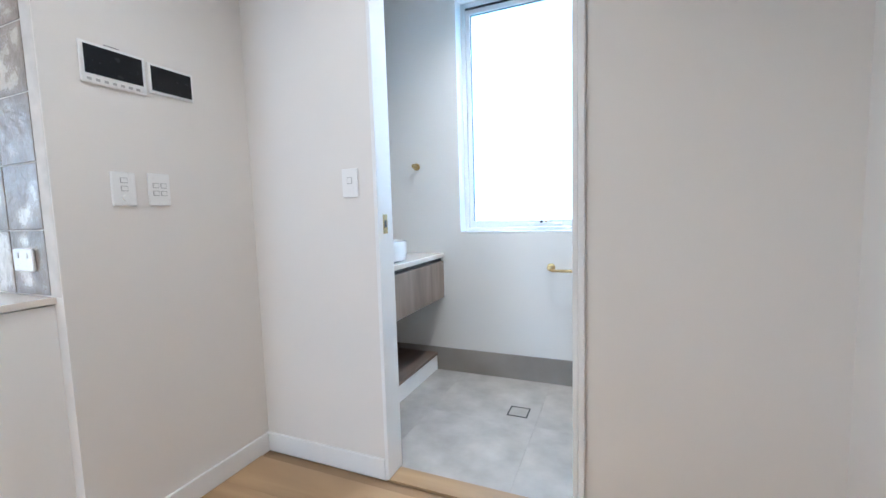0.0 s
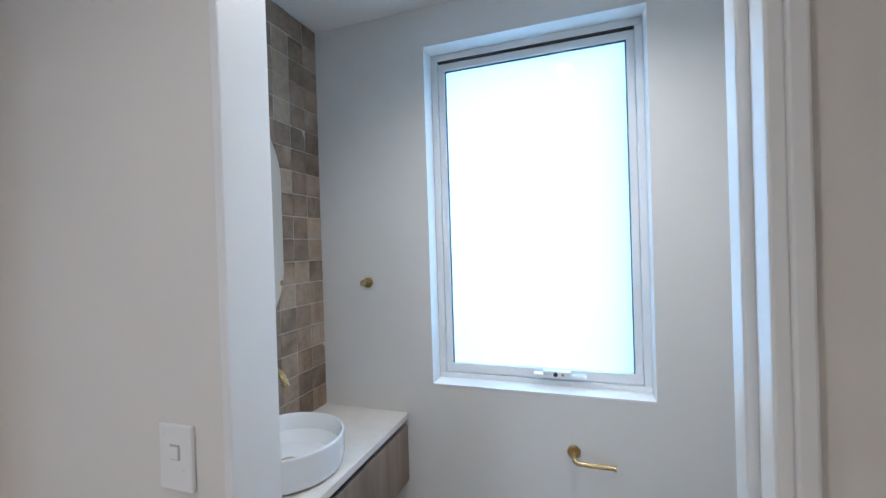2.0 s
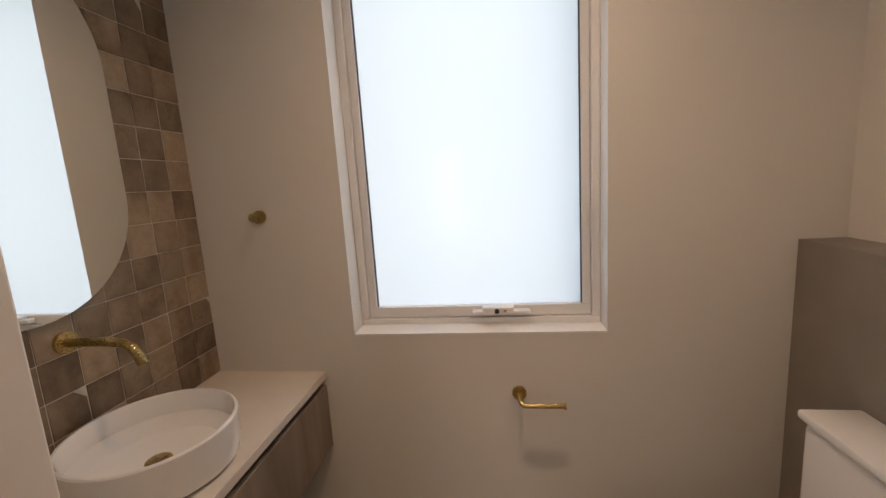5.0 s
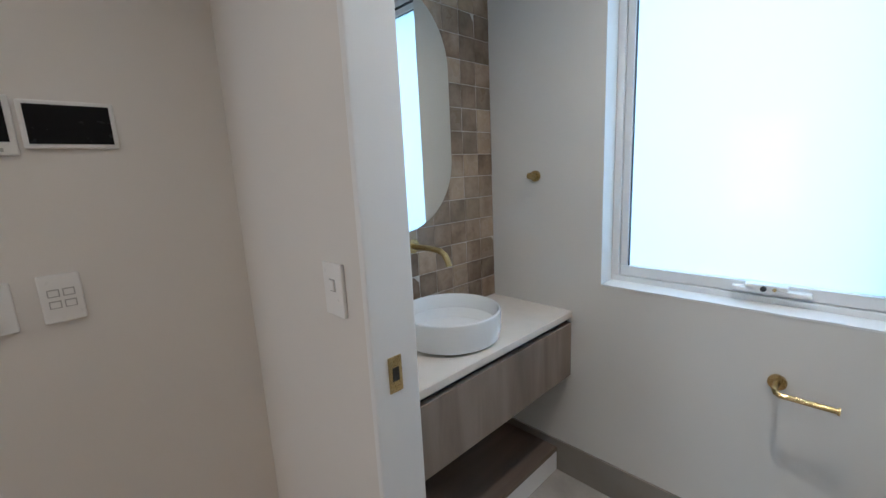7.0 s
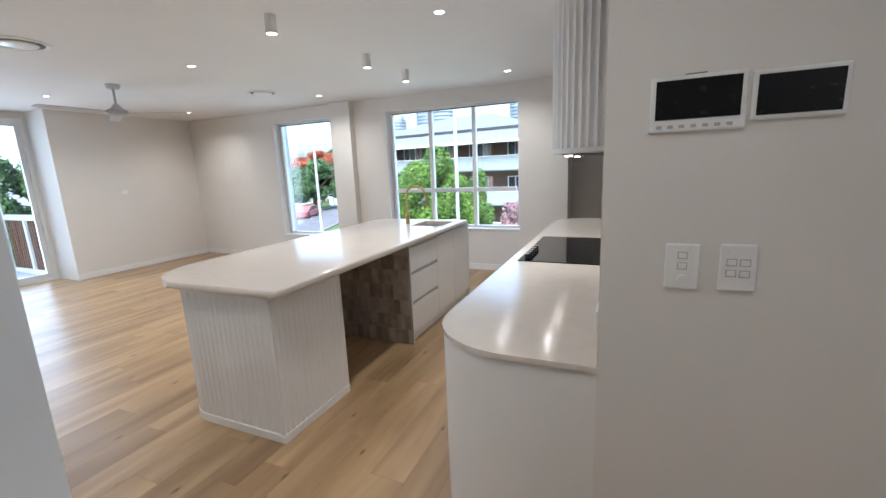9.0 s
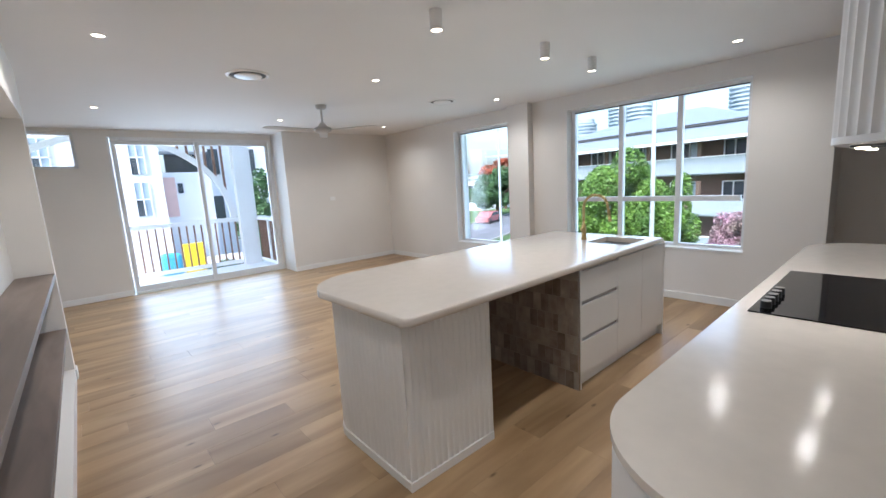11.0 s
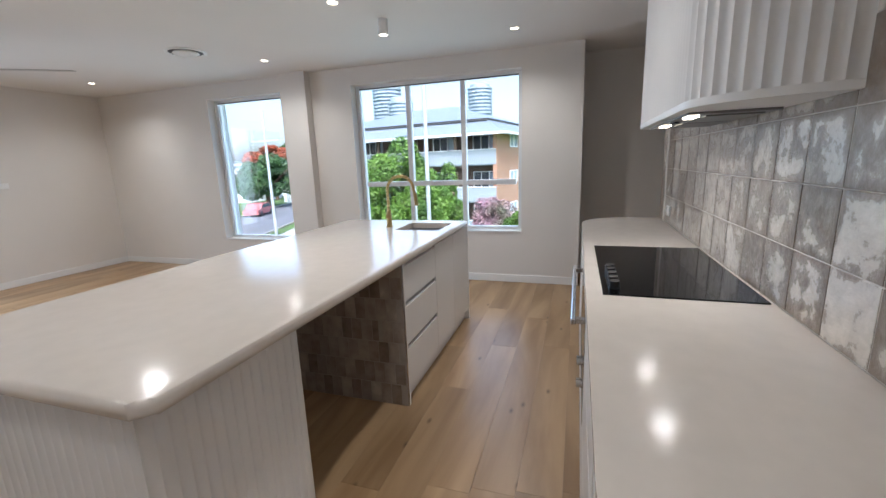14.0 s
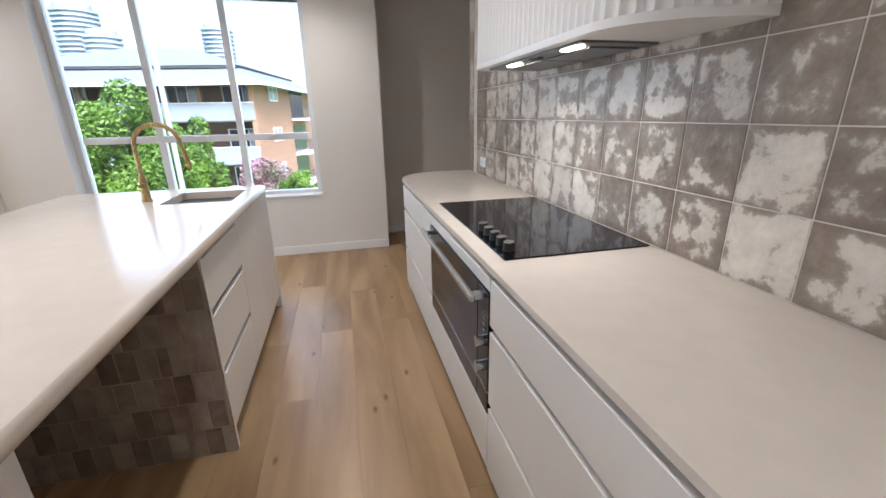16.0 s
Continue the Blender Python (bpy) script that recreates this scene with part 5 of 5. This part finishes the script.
def tower(x, y, r, z1, label, seed):
    t = empty("tower", (x, y, GZ), label, "tower")
    part("core", cyl(bmesh.new(), (x, y, GZ), (0, 0, 1), r * 0.93, z1 - GZ, 32), M_TOWERGLASS, t, "blue-grey glass drum")
    z = 6.0
    while z < z1:
        part("balcony_band", cyl(bmesh.new(), (x, y, z), (0, 0, 1), r, 0.75, 32), M_TOWER, t)
        z += 1.65
    part("roof_cap", cyl(bmesh.new(), (x, y, z1), (0, 0, 1), r * 0.8, 2.0, 24), M_TOWER, t)


tower(-200, -92, 7.3, 40, "tall round apartment tower in the distance", 1)
tower(-190, -80.5, 6.0, 30, "lower rounded apartment tower in the distance", 2)
tower(-210, -46.5, 6.1, 36, "slim pale apartment tower far away", 3)
tower(-200, -113, 6.5, 27, "pale distant apartment tower", 4)
pl = empty("street_pole", (-11.3, -3.28, GZ), "tall galvanised street light pole", "street lamp")
part("pole", cyl(bmesh.new(), (-11.3, -3.28, GZ), (0, 0, 1), 0.06, 9.5, 14, 0.05), M_STEEL, pl, smooth=True)
pl = empty("power_pole", (-26.5, -21.5, GZ), "grey street pole with a cross-arm", "street pole")
part("pole", cyl(bmesh.new(), (-26.5, -21.5, GZ), (0, 0, 1), 0.12, 9.2, 14, 0.085), M_STEEL, pl, smooth=True)
part("cross_arm", boxes((-26.56, -26.44, -22.9, -20.2, 3.4, 3.52)), M_STEEL, pl)
for k, (x, y) in enumerate(((-56, -53), (-66, -57), (-72, -54))):
    h = empty("far_house", (x, y, GZ), "pale rendered house down the street", "house")
    part("wall", boxes((x - 4, x + 4, y - 5, y + 5, GZ, 1.6 + k)), M_RENDER, h)
    part("roof", boxes((x - 4.4, x + 4.4, y - 5.4, y + 5.4, 1.6 + k, 2.0 + k)), M_ROOF, h)
    for j in range(3):
        part("window", boxes((x + 4.0, x + 4.05, y - 4 + 3 * j, y - 2.4 + 3 * j, -0.6, 0.8)), M_DARKGLASS_SHADE, h)
car = empty("parked_car", (-37.6, -33.0, GZ), "dark red car parked down the street", "car")
cb = bmesh.new()
prism(cb, [(-2.1, 0.25), (2.1, 0.25), (2.1, 0.75), (1.3, 0.85), (0.7, 1.35), (-0.9, 1.38), (-1.7, 0.9), (-2.1, 0.85)], -0.85, 0.85, bevel=0.06)
bmesh.ops.transform(cb, matrix=Matrix.Translation((-37.6, -33.0, GZ)) @ pose(0, 0, 0, 90, 0, 19), verts=cb.verts)
part("body", cb, M_RED, car)
cg = bmesh.new()
prism(cg, [(1.15, 0.90), (0.66, 1.27), (-0.85, 1.30), (-1.5, 0.94)], -0.862, 0.862)
bmesh.ops.transform(cg, matrix=Matrix.Translation((-37.6, -33.0, GZ)) @ pose(0, 0, 0, 90, 0, 19), verts=cg.verts)
part("side_windows", cg, M_DARKGLASS_SHADE, car, "dark tinted windows")
for sx in (-1.3, 1.3):
    for sy in (-0.86, 0.70):
        wb = bmesh.new()
        cyl(wb, (sx, sy, 0.32), (0, 1, 0), 0.32, 0.16, 18)
        bmesh.ops.transform(wb, matrix=pose(-37.6, -33.0, GZ, 0, 0, 19), verts=wb.verts)
        part("wheel", wb, M_BLACK, car)

for y in (-41.0, -39.9):
    g = empty("gate_pillar", (-52.5, y, GZ), "white rendered gate pillar beside the street", "gate pillar", "gate pillars")
    part("shaft", boxes((-52.8, -52.2, y - 0.3, y + 0.3, GZ, GZ + 1.5)), M_RENDER, g)
    part("cap", boxes((-52.88, -52.12, y - 0.38, y + 0.38, GZ + 1.5, GZ + 1.62), bevel=0.03), M_RENDER, g)
structure("window_fin", boxes((OX - 0.11, OX - 0.001, W2[0] - 0.14, W2[0] - 0.005, W2[2] - 0.2, W2[3] + 0.2), bevel=0.004), M_RENDER, "white rendered fin outside the tall window", "window fin")

# ---- balcony ----
BYY = -8.55
structure("balcony_floor", boxes((-3.45, 1.2, BYY - 0.1, LY - 0.2, -0.25, -0.03)), M_RENDER, "pale tiled balcony floor", "balcony")
structure("balcony_soffit", boxes((-3.45, 1.2, BYY - 0.45, LY - 0.2, 2.95, 3.1)), M_RENDER, "white balcony soffit", "balcony")
rail = empty("balcony_railing", (-1.2, BYY, 0), "white balcony railing with slim brown battens", "railing")
part("top_rail", boxes((-2.68, 1.2, BYY - 0.04, BYY + 0.04, 0.94, 1.03), bevel=0.005), M_RENDER, rail)
part("bottom_rail", boxes((-2.68, 1.2, BYY - 0.03, BYY + 0.03, 0.02, 0.10), bevel=0.005), M_RENDER, rail)
x = -2.62
while x < 1.15:
    part("batten", boxes((x - 0.013, x + 0.013, BYY - 0.02, BYY + 0.02, 0.10, 0.94)), M_BATTEN, rail)
    x += 0.132
post = structure("balcony_post", boxes((-3.06, -2.71, BYY - 0.10, BYY + 0.10, -0.25, 2.95), bevel=0.006), M_RENDER, "square white balcony post", "post")
r2 = empty("balcony_side_railing", (-3.08, -7.9, 0), "white side railing with brown battens", "railing")
part("top_rail", boxes((-3.12, -3.04, BYY + 0.11, LY - 0.22, 0.94, 1.03), bevel=0.005), M_RENDER, r2)
part("bottom_rail", boxes((-3.11, -3.05, BYY + 0.11, LY - 0.22, 0.02, 0.10), bevel=0.005), M_RENDER, r2)
part("post", boxes((-3.12, -3.04, -7.82, -7.75, 0.10, 0.94)), M_RENDER, r2)
y = BYY + 0.14
while y < LY - 0.3:
    part("batten", boxes((-3.095, -3.065, y, y + 0.026, 0.10, 0.94)), M_BATTEN, r2)
    y += 0.075
bm = bmesh.new()
archp = [(-2.72 + 2.05 * (1 - math.cos(radians(a_))), 1.02 + 1.75 * math.sin(radians(a_))) for a_ in range(0, 133, 6)]
inner = [(-2.72 + 0.12 + 1.93 * (1 - math.cos(radians(a_))), 1.02 + 1.64 * math.sin(radians(a_))) for a_ in range(0, 133, 6)]
lo = [bm.verts.new((x, BYY - 0.26, z)) for x, z in archp + inner[::-1]]
hi = [bm.verts.new((x, BYY - 0.20, z)) for x, z in archp + inner[::-1]]
n = len(archp)
for va, vb in ((lo, True), (hi, False)):
    for i in range(n - 1):
        q = (va[i], va[i + 1], va[2 * n - 2 - i], va[2 * n - 1 - i])
        bm.faces.new(q)
for i in range(2 * n):
    bm.faces.new((lo[i], lo[(i + 1) % (2 * n)], hi[(i + 1) % (2 * n)], hi[i]))
bmesh.ops.recalc_face_normals(bm, faces=bm.faces)
structure("balcony_arch", bm, M_RENDER, "curved white arched brace beyond the railing", "arch")
scr = empty("batten_screen", (-2.0, BYY - 0.34, 2.95), "brown batten screen hung above the balcony edge", "screen")
for k in range(13):
    x = -2.60 + 0.16 * k
    zlow = 1.0 + 1.75 * math.sqrt(max(0.0, 1 - ((2.05 - (x + 2.72)) / 2.05) ** 2))
    part("batten", boxes((x - 0.022, x + 0.022, BYY - 0.36, BYY - 0.32, min(zlow, 2.8), 2.92)), M_BATTEN, scr)
part("head", boxes((-2.66, -0.4, BYY - 0.38, BYY - 0.31, 2.92, 2.95)), M_RENDER, scr)

TZ = -0.95
structure("garden_terrace", boxes((-9, 12, -17.9, -10.5, GZ, TZ)), M_CONC, "pale paved garden terrace", "terrace")
nb = empty("white_apartments", (0, -19, TZ), "white rendered apartment building across the garden", "building")
part("wall", boxes((-2.70, 14, -24, -18, GZ, 9)), M_RENDER, nb, "bright white render")
part("wall", boxes((-4.6, -2.70, -24, -19, GZ, 2.55)), M_RENDER, nb, "bright white render")
part("wall", boxes((-10.5, -4.6, -28, -23, GZ, 7)), M_RENDER, nb, "bright white render")
part("pink_panel", boxes((-3.25, -2.74, -18.999, -18.96, 0.75, 2.35)), M_PINK, nb, "pink rendered panel")
# Dark panel draws the shade at the back of the upper balcony.
part("balcony_recess", boxes((-4.5, -3.2, -20.6, -20.4, 2.56, 3.4)), M_DARKGLASS_SHADE, nb, "dark panel standing in for the upper balcony's shade")
part("canopy", boxes((-4.6, -2.71, -20.7, -19.0, 3.4, 3.6)), M_RENDER, nb)
for (x, z) in ((-2.0, 2.45), (-2.0, 0.9), (0.6, 2.45), (0.6, 0.9), (3, 2.45), (-0.7, 4.6)):
    w = part("window", boxes((x - 0.24, x + 0.24, -17.999, -17.97, z, z + 1.25)), M_PALEGLASS, nb)
    part("window_frame", boxes((x - 0.26, x - 0.22, -17.97, -17.93, z, z + 1.25), (x - 0.02, x + 0.02, -17.97, -17.93, z, z + 1.25), (x + 0.22, x + 0.26, -17.97, -17.93, z, z + 1.25), (x - 0.26, x + 0.26, -17.97, -17.93, z + 0.6, z + 0.65)), M_RENDER, w)
    part("dark_sash", boxes((x + 0.02, x + 0.22, -17.97, -17.96, z, z + 0.6)), M_DARKGLASS_SHADE, w, "dark open sash")
part("window", boxes((-3.5, -3.32, -18.999, -18.95, 1.7, 2.1)), M_DARKGLASS_SHADE, nb)
for (x, z) in ((-5.6, 0.2), (-7.4, 0.2), (-5.6, 2.6), (-7.4, 2.6)):
    part("window", boxes((x - 0.35, x + 0.35, -22.999, -22.95, z, z + 1.3)), M_DARKGLASS_SHADE, nb)
tagged(link("yellow_board", boxes((-3.0, -2.42, -14.1, -13.98, TZ, TZ + 1.0), bevel=0.03), M_YELLOW), "bright yellow plastic board standing on the terrace", "board")
tagged(link("blue_tarp_pile", boxes((-2.35, -1.80, -14.4, -13.9, TZ, TZ + 0.75), bevel=0.12), M_BLUE), "low pile under a blue tarpaulin", "tarpaulin")

# ---- pieces: tiles and planks ----
def pieces(parent, mesh, places):
    inv = parent.matrix_world.inverted()
    for m in places:
        o = new(mesh.name, mesh)
        o.parent = parent
        o.matrix_parent_inverse = inv
        o.matrix_basis = m


def piece_mesh(name, bm, material):
    me = bpy.data.meshes.new(name)
    bm.to_mesh(me)
    bm.free()
    me.materials.append(material)
    return me


rnd = random.Random(12)
splash = tagged(link("splashback", boxes((TX, DX - 0.005, TY - 0.0012, TY + 0.011, BT, CZ - 0.032)), M_GROUT), "glossy mottled taupe and white square wall tiles", "splashback", kind="structure")
PT = 0.2085
tmesh = piece_mesh("tile", boxes((0.0015, PT - 0.0015, -0.004, 0.006, 0.0015, PT - 0.0015), bevel=0.002), M_TILE)
spots = []
for r in range(8):
    for k in range(18):
        x0 = -0.652 - PT * (k + 1)
        if x0 + PT < DX and x0 > TX and 0.9065 + PT * (r + 1) < CZ - 0.02:
            spots.append(pose(x0, TY + 0.001, 0.9065 + PT * r, rnd.uniform(-0.25, 0.25), 0, rnd.uniform(-0.25, 0.25)))
pieces(splash, tmesh, spots)
narrow = piece_mesh("tile", boxes((0.0015, 0.120, -0.004, 0.006, 0.0015, PT - 0.0015), bevel=0.002), M_TILE)
pieces(splash, narrow, [pose(TX, TY + 0.001, 0.9065 + PT * r) for r in range(8) if 0.9065 + PT * (r + 1) < CZ - 0.02])

bw = tagged(link("zellige_wall", boxes((-0.8195, -0.8045, 2.161, BY - 0.001, VZ + 0.001, BZ - 0.001)), M_GROUT), "hand-made brown zellige wall tiles behind the vanity", "tile wall", kind="structure")
PB = 0.1035
bmesh_t = piece_mesh("tile", boxes((-0.004, 0.006, 0.001, PB - 0.001, 0.001, PB - 0.001), bevel=0.0015), M_BTILE)
spots = []
for c in range(11):
    off = 0.0
    for r in range(18):
        z = VZ + 0.002 + PB * r + off
        if z + PB < BZ + 0.05:
            spots.append(pose(-0.809, BY - 0.002 - PB * (c + 1), z, 0, rnd.uniform(-0.7, 0.7), rnd.uniform(-0.7, 0.7)))
pieces(bw, bmesh_t, spots)

fp = []
tl = piece_mesh("floor_tile", boxes((0.0004, 0.5996, 0.0004, 0.5996, -0.008, 0), bevel=0.0005), M_BFLOOR)
for i in range(4):
    for j in range(2):
        fp.append(pose(-0.82 + 0.6 * i if i < 3 else 0.82, 2.10 + 0.5925 * j, 0))
pieces(floor_powder, tl, fp)

PW = 0.196
def plank_mesh(length):
    return piece_mesh("plank", boxes((0.0004, length - 0.0004, 0.0003, PW - 0.0003, -0.012, 0), bevel=0.0006), M_OAK)


lengths = (2.1, 1.5, 0.95)
whole = [plank_mesh(v) for v in lengths]
y = LY
while y + PW < 2.12:
    x = -5.93 if y > 0.70 else WX - 0.04
    last = DX - 0.06 if y + PW > 2.07 else EX + 0.05
    first = rnd.uniform(0.3, 1.9)
    pieces(floor, plank_mesh(first), [pose(x, y, rnd.uniform(-0.0006, 0))])
    x += first
    while x < last - 0.02:
        k = rnd.choice((0, 0, 1, 1, 2))
        length = lengths[k]
        mesh = whole[k] if x + length <= last else plank_mesh(last - x)
        pieces(floor, mesh, [pose(x, y, rnd.uniform(-0.0006, 0))])
        x += length
    y += PW
strip = structure("trim_threshold", boxes((DL + 0.018, DR - 0.018, 2.052, 2.150, -0.006, 0.004), bevel=0.001), M_OAK, "oak threshold board at the door", "threshold")
